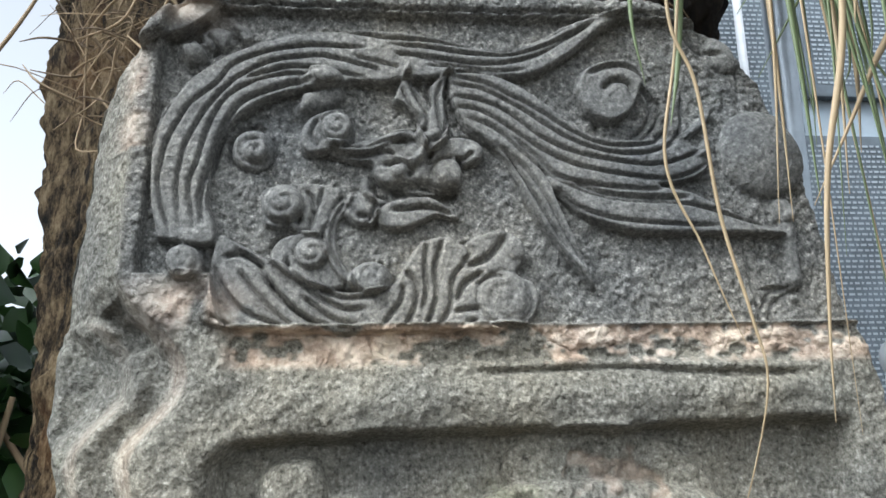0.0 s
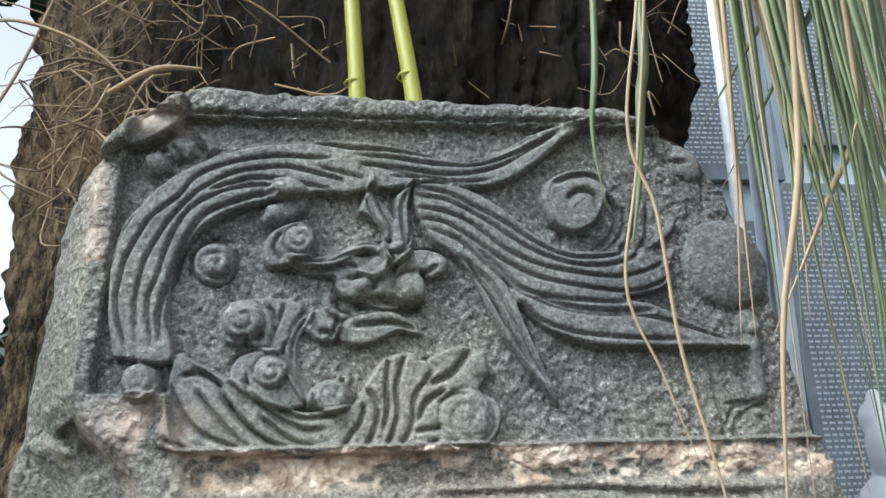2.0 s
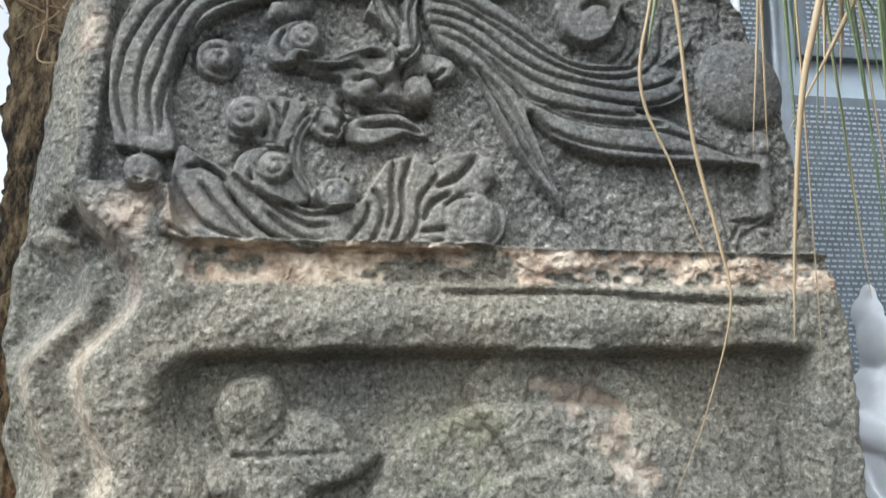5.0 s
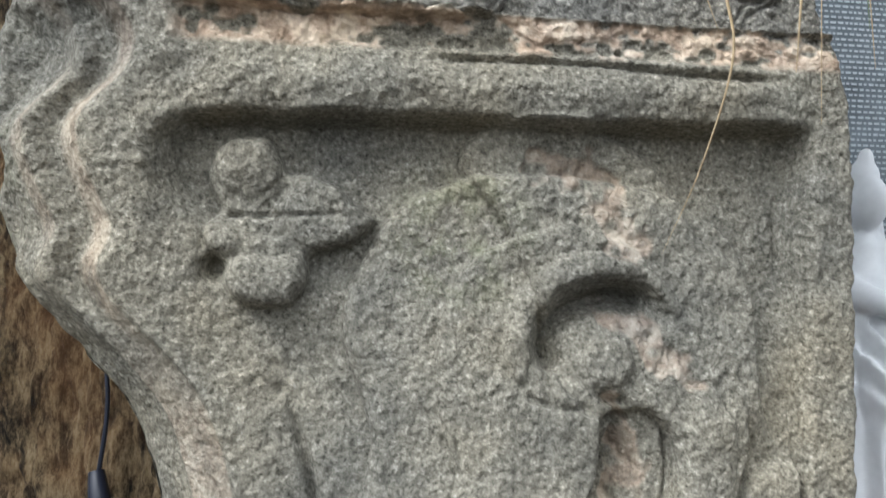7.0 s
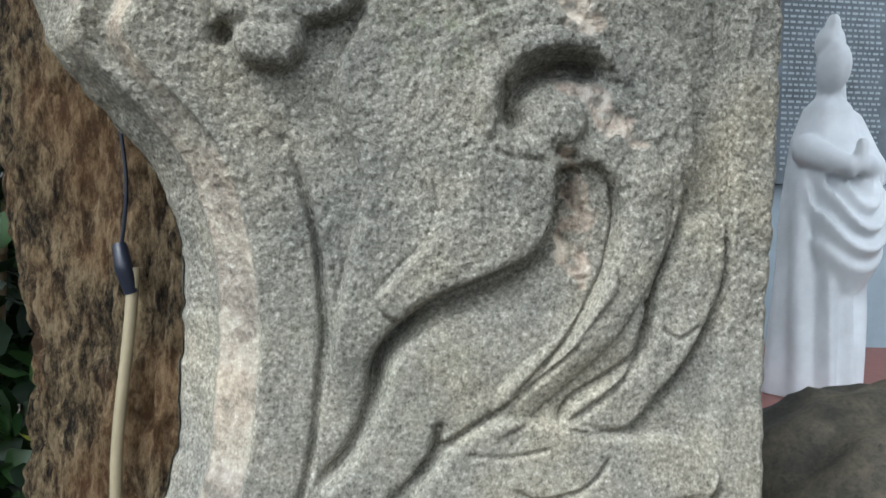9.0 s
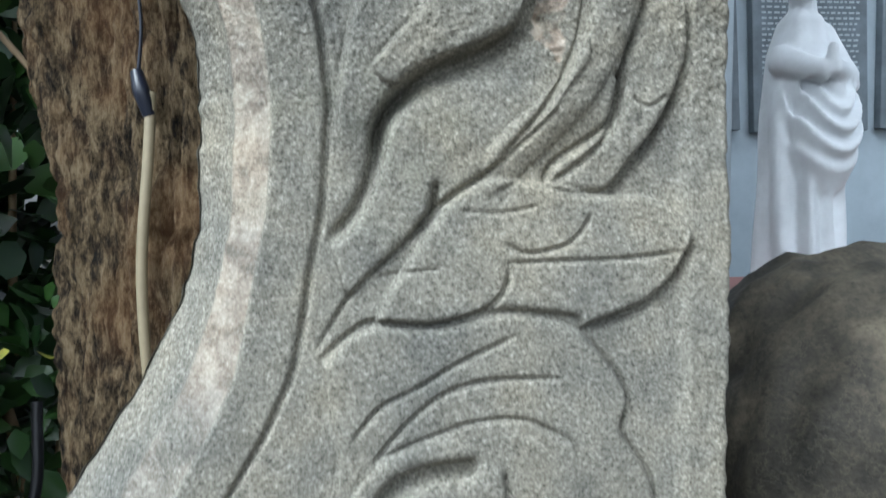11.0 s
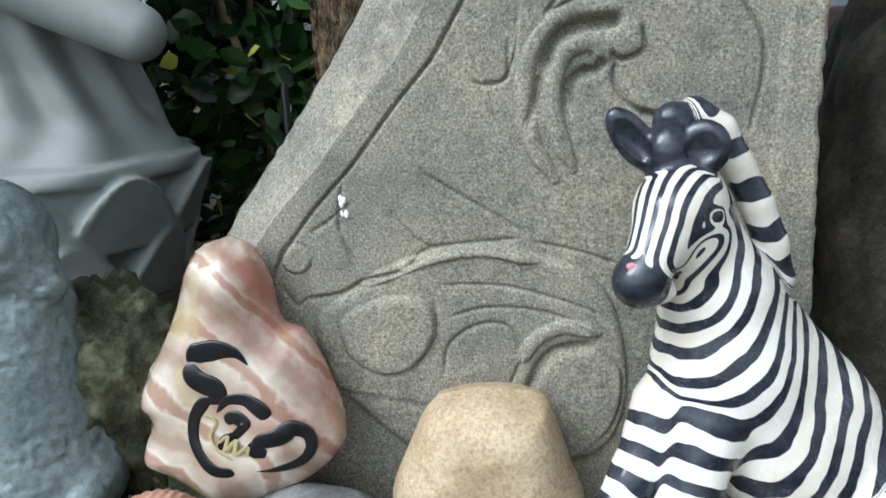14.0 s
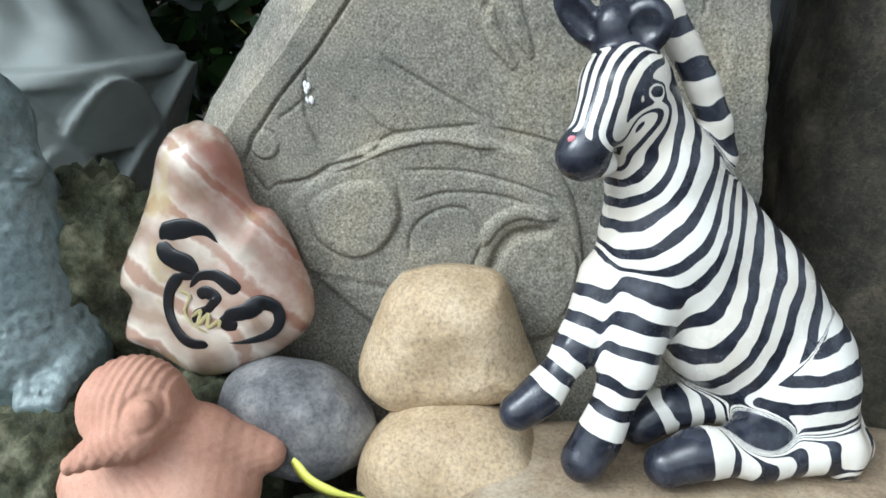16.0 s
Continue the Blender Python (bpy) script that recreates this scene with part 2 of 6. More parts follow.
# ---- mesh tools ----
def mesh_from(name, verts, faces, material, smooth=True, **attrs):
    me = bpy.data.meshes.new(name)
    verts, faces = np.asarray(verts, dtype=np.float32), np.asarray(faces, dtype=np.int32)
    k = faces.shape[1]
    me.vertices.add(len(verts))
    me.vertices.foreach_set("co", verts.ravel())
    me.loops.add(faces.size)
    me.loops.foreach_set("vertex_index", faces.ravel())
    me.polygons.add(len(faces))
    me.polygons.foreach_set("loop_start", np.arange(0, faces.size, k, dtype=np.int32))
    me.polygons.foreach_set("loop_total", np.full(len(faces), k, dtype=np.int32))
    me.update(calc_edges=True)
    me.validate()
    me.polygons.foreach_set("use_smooth", np.full(len(me.polygons), smooth))
    for key, val in attrs.items():
        a = me.attributes.new(key, "FLOAT", "POINT")
        a.data.foreach_set("value", np.asarray(val, dtype=np.float32))
    me.materials.append(material)
    return me


def put(name, me, label="", category="", group="", kind="", parent=None, at=None):
    ob = new(name, me)
    if at is not None:
        ob.matrix_world = at
    if parent is not None:
        ob.parent = parent
    return tagged(ob, label, category, group, kind)


rng = np.random.RandomState(7)


def vnoise(x, y, scale, seed=0):
    """Smooth value noise of two coordinates, -1 to 1."""
    g = np.random.RandomState(seed).uniform(-1, 1, (64, 64))
    u, v = x * scale, y * scale
    i, j = np.floor(u).astype(int), np.floor(v).astype(int)
    fu, fv = u - i, v - j
    fu, fv = fu * fu * (3 - 2 * fu), fv * fv * (3 - 2 * fv)
    a, b = g[i % 64, j % 64], g[(i + 1) % 64, j % 64]
    c, d = g[i % 64, (j + 1) % 64], g[(i + 1) % 64, (j + 1) % 64]
    return (a * (1 - fu) + b * fu) * (1 - fv) + (c * (1 - fu) + d * fu) * fv


def vnoise3(p, scale, seed=0):
    """Smooth value noise of points in space, -1 to 1."""
    g = np.random.RandomState(seed).uniform(-1, 1, (24, 24, 24))
    q = p * scale
    i = np.floor(q).astype(int)
    f = q - i
    f = f * f * (3 - 2 * f)
    out = 0
    for dx in (0, 1):
        for dy in (0, 1):
            for dz in (0, 1):
                w = (f[..., 0] if dx else 1 - f[..., 0]) * (f[..., 1] if dy else 1 - f[..., 1]) * (f[..., 2] if dz else 1 - f[..., 2])
                out = out + w * g[(i[..., 0] + dx) % 24, (i[..., 1] + dy) % 24, (i[..., 2] + dz) % 24]
    return out


def spline(pts, n=10):
    """A smooth curve through a few points of any dimension."""
    p = np.asarray(pts, dtype=float)
    p = np.vstack([2 * p[0] - p[1], p, 2 * p[-1] - p[-2]])
    out = []
    for a, b, c, d in zip(p[:-3], p[1:-2], p[2:-1], p[3:]):
        t = np.linspace(0, 1, n, endpoint=False)[:, None]
        out.append(0.5 * (2 * b + (c - a) * t + (2 * a - 5 * b + 4 * c - d) * t * t + (3 * b - a - 3 * c + d) * t ** 3))
    return np.vstack(out + [p[-2:-1]])


def nets(field, lo, hi, step):
    """The zero surface of a field of points in space, as vertices and quads (surface nets). Only the cells near the surface are worked out finely."""
    lo, hi = np.array(lo, float), np.array(hi, float)
    n = np.ceil((hi - lo) / step / 4).astype(int) + 1
    cax = [lo[k] + step * (4 * np.arange(n[k]) + 1.5) for k in range(3)]
    cf = field(np.stack(np.meshgrid(*cax, indexing="ij"), -1).reshape(-1, 3)).reshape(n)
    f = cf.repeat(4, 0).repeat(4, 1).repeat(4, 2)
    todo = np.argwhere(np.abs(f) < 9 * step)
    f[todo[:, 0], todo[:, 1], todo[:, 2]] = field(lo + todo * step)
    s = f < 0
    corner = [s[a:s.shape[0] - 1 + a, b:s.shape[1] - 1 + b, c:s.shape[2] - 1 + c].astype(np.int8) for a in (0, 1) for b in (0, 1) for c in (0, 1)]
    total = sum(corner)
    live = (total > 0) & (total < 8)
    ix = np.argwhere(live)
    acc, cnt = np.zeros((len(ix), 3)), np.zeros(len(ix))
    for axis in range(3):
        u, v = [k for k in range(3) if k != axis]
        for o1 in (0, 1):
            for o2 in (0, 1):
                a = ix.copy()
                a[:, u] += o1
                a[:, v] += o2
                b = a.copy()
                b[:, axis] += 1
                fa, fb = f[a[:, 0], a[:, 1], a[:, 2]], f[b[:, 0], b[:, 1], b[:, 2]]
                cross = (fa < 0) != (fb < 0)
                p = (a - ix).astype(float)
                p[:, axis] = np.where(cross, fa / np.where(cross, fa - fb, 1), 0)
                acc += p * cross[:, None]
                cnt += cross
    idx = -np.ones(live.shape, int)
    idx[live] = np.arange(len(ix))
    verts = lo + (ix + acc / cnt[:, None]) * step
    quads = []
    for axis in range(3):
        u, v = [k for k in range(3) if k != axis]
        A = [slice(1, d) for d in live.shape]
        B = [slice(1, d) for d in live.shape]
        A[axis], B[axis] = slice(0, live.shape[axis]), slice(1, live.shape[axis] + 1)
        cross = s[tuple(A)] != s[tuple(B)]
        inside = s[tuple(A)][cross]
        base = np.argwhere(cross)
        for k in (u, v):
            base[:, k] += 1
        ring4 = []
        for du, dv in ((0, 0), (1, 0), (1, 1), (0, 1)):
            q = base.copy()
            q[:, u] -= du
            q[:, v] -= dv
            ring4.append(idx[q[:, 0], q[:, 1], q[:, 2]])
        quad = np.stack(ring4, 1)
        flip = inside if axis != 1 else ~inside
        quad[~flip] = quad[~flip][:, ::-1]
        quads.append(quad)
    quads = np.vstack(quads)
    return verts, quads[(quads >= 0).all(1)]


def capsule(p, a, b, ra, rb):
    """Distance to a tapered capsule, and how far along it each point lies (0 to 1)."""
    a, b = np.array(a, float), np.array(b, float)
    d = b - a
    t = np.clip((p - a) @ d / (d @ d), 0, 1)
    return np.linalg.norm(p - a - t[:, None] * d, axis=1) - (ra + (rb - ra) * t), t


def ellip(p, c, r, rot=None):
    """Rough distance to an ellipsoid."""
    q = p - np.array(c, float)
    if rot is not None:
        q = q @ np.array(Euler([radians(k) for k in rot]).to_matrix())
    r = np.array(r, float)
    k = np.linalg.norm(q / r, axis=1)
    return (k - 1) * k / np.maximum(np.linalg.norm(q / r ** 2, axis=1), 1e-6)


def smin(a, b, k):
    h = np.clip(0.5 + 0.5 * (b - a) / k, 0, 1)
    return b + (a - b) * h - k * h * (1 - h)


def tube(pts, radii, sides=8, n=8):
    """Vertices and quads of a tapered round rod along a smooth curve."""
    c = spline(pts, n)
    r = np.interp(np.linspace(0, 1, len(c)), np.linspace(0, 1, len(radii)), radii)
    tan = np.gradient(c, axis=0)
    tan /= np.linalg.norm(tan, axis=1)[:, None] + 1e-9
    ref = np.array([0.31, 0.9, 0.2])
    u = np.cross(tan, ref)
    u /= np.linalg.norm(u, axis=1)[:, None] + 1e-9
    w = np.cross(tan, u)
    ang = np.arange(sides) * 2 * np.pi / sides
    v = c[:, None] + r[:, None, None] * (np.cos(ang)[None, :, None] * u[:, None] + np.sin(ang)[None, :, None] * w[:, None])
    i, j = np.meshgrid(np.arange(len(c) - 1), np.arange(sides), indexing="ij")
    k = (j + 1) % sides
    f = np.stack([i * sides + j, i * sides + k, (i + 1) * sides + k, (i + 1) * sides + j], -1).reshape(-1, 4)
    return v.reshape(-1, 3), f


def blade(pts, width, fold=0.25, n=10):
    """A long grass leaf: a folded, tapering strip with two thicknesses of side."""
    c = spline(pts, n)
    s = np.linspace(0, 1, len(c))
    w = width * np.minimum(1, (1 - s) * 2.2 + 0.08) * np.minimum(1, 0.6 + s * 3)
    tan = np.gradient(c, axis=0)
    tan /= np.linalg.norm(tan, axis=1)[:, None] + 1e-9
    side = np.cross(tan, np.array([0.15, 1.0, 0.1]))
    side /= np.linalg.norm(side, axis=1)[:, None] + 1e-9
    up = np.cross(side, tan)
    h = w[:, None] / 2
    rows = np.stack([c - side * h, c + up * h * fold * 2, c + side * h, c + up * h * (fold * 2 - 0.35)], 1)
    i, j = np.meshgrid(np.arange(len(c) - 1), np.arange(4), indexing="ij")
    k = (j + 1) % 4
    f = np.stack([i * 4 + j, i * 4 + k, (i + 1) * 4 + k, (i + 1) * 4 + j], -1).reshape(-1, 4)
    return rows.reshape(-1, 3), f


def join(parts):
    vs, fs, o = [], [], 0
    for v, f in parts:
        vs.append(v)
        fs.append(f + o)
        o += len(v)
    return np.vstack(vs), np.vstack(fs)


def box(x0, x1, y0, y1, z0, z1, bevel=0.0):
    bm = bmesh.new()
    bmesh.ops.create_cube(bm, size=1)
    for v in bm.verts:
        v.co = ((x0 + x1) / 2 + v.co.x * (x1 - x0), (y0 + y1) / 2 + v.co.y * (y1 - y0), (z0 + z1) / 2 + v.co.z * (z1 - z0))
    if bevel:
        bmesh.ops.bevel(bm, geom=bm.edges[:], offset=bevel, segments=2, affect="EDGES", profile=0.6)
    return bm


def bm_mesh(name, bm, material):
    me = bpy.data.meshes.new(name)
    bm.to_mesh(me)
    bm.free()
    me.materials.append(material)
    return me


# ---- the carved stone leg: a standing slab, its face in the plane y = 0 ----
EDGE_L = [(-0.1, -0.29), (0.15, -0.295), (0.24, -0.264), (0.27, -0.247), (0.326, -0.204), (0.406, -0.147), (0.485, -0.096), (0.54, -0.068),
          (0.59, -0.056), (0.65, -0.055), (0.70, -0.055), (0.73, -0.064), (0.754, -0.077), (0.778, -0.100), (0.797, -0.117), (0.816, -0.130),
          (0.85, -0.141), (0.866, -0.134), (0.885, -0.146), (0.92, -0.145), (1.05, -0.142), (1.071, -0.140), (1.084, -0.127), (1.108, -0.123), (1.113, -0.108), (1.121, -0.09), (1.130, -0.075)]
EDGE_R = [(-0.1, 0.298), (0.18, 0.295), (0.29, 0.290), (0.36, 0.286), (0.52, 0.287), (0.70, 0.284), (0.85, 0.281), (0.90, 0.279), (0.926, 0.276),
          (0.954, 0.270), (0.993, 0.260), (1.014, 0.257), (1.043, 0.254), (1.072, 0.236), (1.089, 0.232), (1.102, 0.217), (1.117, 0.206), (1.122, 0.186), (1.130, 0.168)]
FRONT = [(-0.1, -0.25), (0.20, -0.243), (0.243, -0.219), (0.28, -0.190), (0.32, -0.152), (0.373, -0.110), (0.413, -0.075), (0.465, -0.044), (0.50, -0.028),
         (0.56, -0.017), (0.60, -0.009), (0.66, -0.005), (0.70, -0.010), (0.738, -0.020), (0.762, -0.031), (0.778, -0.046), (0.797, -0.067), (0.816, -0.080), (0.831, -0.069),
         (0.845, -0.078), (0.871, -0.090), (0.886, -0.088), (0.90, -0.071), (0.919, -0.066), (0.935, -0.078), (0.955, -0.105), (1.08, -0.108), (1.10, -0.098), (1.113, -0.075), (1.13, -0.068)]
CREASE = [(0.20, -0.211), (0.243, -0.188), (0.28, -0.159), (0.32, -0.121), (0.373, -0.079), (0.413, -0.044), (0.465, -0.013), (0.50, 0.003), (0.527, 0.009),
          (0.56, 0.014), (0.60, 0.022), (0.66, 0.026), (0.71, 0.021), (0.74, 0.012), (0.766, 0.004)]


def curve_of(table, z):
    t = np.array(table)
    fine = np.linspace(t[0, 0], t[-1, 0], 600)
    v = np.interp(fine, t[:, 0], t[:, 1])
    v = np.convolve(np.pad(v, 4, mode="edge"), np.ones(9) / 9, "valid")
    return np.interp(z, fine, v)


ZR = np.concatenate([np.arange(-0.10, 0.10, 0.004), np.arange(0.10, 0.93, 0.0013), np.arange(0.93, 1.1295, 0.00066)])
NC = 560
SX = np.linspace(0, 1, NC)
zc = ZR[:, None] + 0 * SX[None]
xl = curve_of(EDGE_L, ZR) + 0.0010 * vnoise(ZR, ZR * 0, 140, 1)
xr = curve_of(EDGE_R, ZR) + 0.0011 * vnoise(ZR, ZR * 0, 150, 2) + 0.0018 * vnoise(ZR, ZR * 0, 40, 3)
GX = xl[:, None] + (xr - xl)[:, None] * SX[None]
GZ = zc.copy()
HH = np.zeros_like(GX)


def near(pts, w):
    """The part of the face within w of a curve, and its distance from it and along it."""
    lo, hi = pts.min(0) - w, pts.max(0) + w
    r0, r1 = np.searchsorted(ZR, lo[1]), np.searchsorted(ZR, hi[1])
    X, Z = GX[r0:r1], GZ[r0:r1]
    keep = np.nonzero((X > lo[0]) & (X < hi[0]))
    x, z = X[keep], Z[keep]
    best, along = np.full(len(x), 9.0), np.zeros(len(x))
    for i, (a, b) in enumerate(zip(pts[:-1], pts[1:])):
        d = b - a
        t = np.clip(((x - a[0]) * d[0] + (z - a[1]) * d[1]) / (d @ d + 1e-12), 0, 1)
        e = np.hypot(x - a[0] - t * d[0], z - a[1] - t * d[1])
        m = e < best
        best[m], along[m] = e[m], (i + t[m]) / (len(pts) - 1)
    return (keep[0] + r0, keep[1]), x, z, best, along


def groove(pts, w, d):
    """A cut w mm wide and d mm deep along a curve given in mm."""
    c = spline(np.array(pts) / 1000, 6)
    k, x, z, e, s = near(c, w * 0.0032)
    taper = np.clip(np.minimum(s, 1 - s) * 9 + 0.25, 0, 1)
    HH[k] -= d * 0.001 * taper * np.exp(-(e / (w * 0.0012)) ** 2)


def ridge(pts, w, h):
    """A rounded raised band along a curve."""
    c = spline(np.array(pts) / 1000, 6)
    k, x, z, e, s = near(c, w * 0.001)
    taper = np.clip(np.minimum(s, 1 - s) * 6 + 0.45, 0, 1)
    HH[k] += h * 0.001 * np.sqrt(np.clip(1 - (e / (w * 0.001 * taper)) ** 2, 0, 1)) * taper


def lump(x0, z0, r, h):
    """A worn boss."""
    k, x, z, e, s = near(np.array([(x0, z0), (x0 + 0.01, z0)]) / 1000, r * 0.001)
    HH[k] += h * 0.001 * np.sqrt(np.clip(1 - (e / (r * 0.001)) ** 2, 0, 1))


def pit(x0, z0, r, d):
    k, x, z, e, s = near(np.array([(x0, z0), (x0 + 0.5, z0 + 2)]) / 1000, r * 0.002)
    HH[k] -= d * 0.001 * np.exp(-(e / (r * 0.0008)) ** 2)


def step01(v, a, b):
    t = np.clip((v - a) / (b - a), 0, 1)
    return t * t * (3 - 2 * t)


def area(pts, h, soft, fade=None):
    """A raised field with a rounded rim, fading out between two heights if wanted."""
    c = spline(np.array(list(pts) + [pts[0]]) / 1000, 5)
    lo, hi = c.min(0), c.max(0)
    r0, r1 = np.searchsorted(ZR, lo[1]), np.searchsorted(ZR, hi[1])
    keep = np.nonzero((GX[r0:r1] > lo[0]) & (GX[r0:r1] < hi[0]))
    k = (keep[0] + r0, keep[1])
    x, z = GX[k], GZ[k]
    inside, best = np.zeros(len(x), bool), np.full(len(x), 9.0)
    for a, b in zip(c[:-1], c[1:]):
        d = b - a
        if abs(d[1]) > 1e-9:
            inside ^= ((a[1] > z) != (b[1] > z)) & (x < a[0] + (z - a[1]) / d[1] * d[0])
        t = np.clip(((x - a[0]) * d[0] + (z - a[1]) * d[1]) / (d @ d + 1e-12), 0, 1)
        best = np.minimum(best, np.hypot(x - a[0] - t * d[0], z - a[1] - t * d[1]))
    q = np.clip(best / (soft * 0.001), 0, 1)
    if fade:
        lo, hi = fade
        h = h * (step01(z, lo, hi) if lo < hi else 1 - step01(z, hi, lo))
    HH[k] += np.where(inside, h * 0.001 * np.sqrt(1 - (1 - q) ** 2), 0)


SPALL = np.zeros_like(GX)


def spalled(pts, w):
    """A ragged patch along a curve where the skin of the stone has flaked off."""
    c = spline(np.array(pts) / 1000, 6)
    k, x, z, e, s = near(c, w * 0.0014)
    ragged = vnoise(x, z, 70, 81) * 0.5 + vnoise(x, z, 210, 82) * 0.35
    m = step01(1 - e / (w * 0.001) + ragged, 0.15, 0.4)
    SPALL[k] = np.maximum(SPALL[k], m)
    HH[k] -= 0.001 * m * (1.1 + 1.6 * np.round(2.5 * vnoise(x * 1.6, z, 120, 83)) / 2.5)


def curl(x0, z0, r, h, hand):
    """A snail-shell curl: a boss with a spiral cut."""
    k, x, z, e, s = near(np.array([(x0, z0), (x0 + 0.01, z0)]) / 1000, r * 0.001)
    HH[k] += h * 0.00095 * np.sqrt(np.clip(1 - (e / (r * 0.001)) ** 5, 0, 1)) * (1 - 0.12 * (e / (r * 0.001)))
    groove([(x0 + 0.98 * r * math.cos(k * 0.7), z0 + 0.98 * r * math.sin(k * 0.7)) for k in range(10)], 1.0, 1.4)
    a = np.linspace(0, 2.6 * math.pi, 14)
    q = r * (0.92 - 0.78 * a / a[-1])
    groove([(x0 + q[i] * math.cos(hand * a[i] + 0.6), z0 + q[i] * math.sin(hand * a[i] + 0.6)) for i in range(14)], max(0.6, r * 0.1), min(1.5, h * 0.22))


# sunken panel, broken band, projecting moulding and the hollow field below it
panel_top = 1.114 + (GX - 0.02) * 0.035
panel_left = -0.099 + np.clip(GZ - 1.085, 0, 1) * 0.35
panel_low = 0.938 + (GX + 0.06) * 0.035 + 0.026 * step01(-GX, 0.055, 0.064)
inpanel = step01(GX, panel_left, panel_left + 0.0025) * step01(-GZ, -panel_top, -panel_top + 0.0025) * step01(GZ, panel_low, panel_low + 0.002)
HH -= 0.0085 * inpanel
band = step01(GZ, panel_low - 0.022, panel_low - 0.016) * (1 - step01(GZ, panel_low - 0.002, panel_low)) * step01(GX, -0.06, -0.045)
chips = vnoise(GX, GZ * 2.2, 45, 5) * 0.5 + vnoise(GX, GZ * 2.0, 130, 6) * 0.35 + vnoise(GX, GZ, 330, 7) * 0.2
HH -= band * (0.003 - 0.0032 * np.round(chips * 2.2) / 2.2)
ledge_z = 0.889 + (GX + 0.05) * 0.045 + 0.0012 * vnoise(GX, GX * 0, 60, 9)
hollow_left = -0.056 + 0.9 * np.clip(GZ - 0.874, 0, 1) + 0.02 * step01(-GZ, -0.86, -0.80)
hollow = step01(-GZ, -ledge_z, -ledge_z + 0.006) * step01(GX, hollow_left - 0.008 - 0.03 * step01(-GZ, -0.865, -0.80), hollow_left + 0.008 + 0.07 * step01(-GZ, -0.865, -0.80)) * (1 - step01(GX, 0.246, 0.258))
HH -= hollow * (0.016 - 0.013 * step01(-GZ, -0.84, -0.70))
HH += 0.004 * np.exp(-((GZ - ledge_z - 0.012) / 0.012) ** 2) * step01(GX, -0.05, -0.03) * (1 - step01(GX, 0.23, 0.26))
HH -= 0.004 * np.exp(-((GX - curve_of(CREASE, GZ)) / 0.0022) ** 2) * step01(GZ, 0.20, 0.23) * (1 - step01(GZ, 0.73, 0.78))
# the groove round the head of the slab and the shallow border by the other edge
HH -= 0.0045 * np.exp(-((GZ - panel_top - 0.0015) / 0.0014) ** 2) * step01(GX, -0.07, -0.06)
BARE = HH.copy()
# cut corner of the panel
area([(-107, 1081), (-99, 1088), (-88, 1092), (-77, 1100), (-72, 1106), (-69, 1114), (-70, 1119), (-92, 1118), (-113, 1106)], 11.1, 1.2)
# the great arc of mane
area([(-90, 980), (-95, 999), (-97, 1019), (-97, 1036), (-93, 1050), (-86, 1061), (-76, 1073), (-63, 1083), (-49, 1091), (-35, 1096), (-18, 1099), (-3, 1100), (21, 1101), (45, 1099), (70, 1095), (86, 1096), (101, 1102), (118, 1112), (134, 1117), (151, 1119), (134, 1107), (117, 1092), (101, 1081), (87, 1077), (73, 1078), (61, 1080), (46, 1075), (28, 1072), (16, 1069), (4, 1070), (-7, 1066), (-24, 1063), (-41, 1057), (-51, 1050), (-61, 1040), (-67, 1026), (-68, 1012), (-67, 998), (-62, 987), (-65, 978)], 9.1, 2.2)
groove([(-96, 1025), (-95, 1038), (-92, 1047), (-84, 1063), (-76, 1072), (-63, 1082), (-49, 1089), (-35, 1094), (-18, 1097), (-3, 1098), (18, 1096), (39, 1096), (64, 1094), (82, 1093), (101, 1100), (121, 1111)], 0.85, 4.0)
groove([(-83, 982), (-86, 989), (-90, 1000), (-92, 1011), (-91, 1021), (-90, 1029), (-86, 1040), (-80, 1052), (-69, 1063), (-62, 1074), (-53, 1080), (-37, 1086), (-20, 1089), (-2, 1089), (6, 1089)], 0.85, 4.0)
groove([(-79, 986), (-82, 1000), (-83, 1011), (-82, 1021), (-81, 1028), (-77, 1039), (-71, 1051), (-62, 1064), (-53, 1072), (-40, 1079), (-20, 1083), (-8, 1082), (10, 1078), (15, 1076)], 0.85, 4.0)
groove([(-72, 986), (-76, 1000), (-77, 1011), (-74, 1021), (-72, 1033), (-68, 1046), (-63, 1056), (-55, 1063), (-44, 1069), (-30, 1072), (-17, 1072)], 0.85, 4.0)
groove([(-69, 989), (-71, 1000), (-70, 1012), (-67, 1022), (-65, 1034), (-60, 1046), (-54, 1055), (-41, 1062), (-27, 1067), (-17, 1066)], 1.1, 4.8)
groove([(-54, 1068), (-42, 1073), (-31, 1076), (-16, 1076), (-6, 1074), (7, 1072)], 0.85, 4.0)
groove([(1, 1084), (16, 1081), (25, 1079)], 0.8, 3.2)
groove([(23, 1087), (36, 1086), (55, 1081)], 0.8, 3.5)
groove([(21, 1092), (39, 1092), (58, 1090), (82, 1090), (101, 1096), (121, 1107), (134, 1114)], 0.85, 4.0)
groove([(36, 1087), (55, 1085), (70, 1084), (85, 1086), (101, 1092), (117, 1103), (130, 1111)], 0.85, 4.0)
groove([(40, 1081), (58, 1082), (76, 1080), (92, 1082)], 0.7, 2.8)
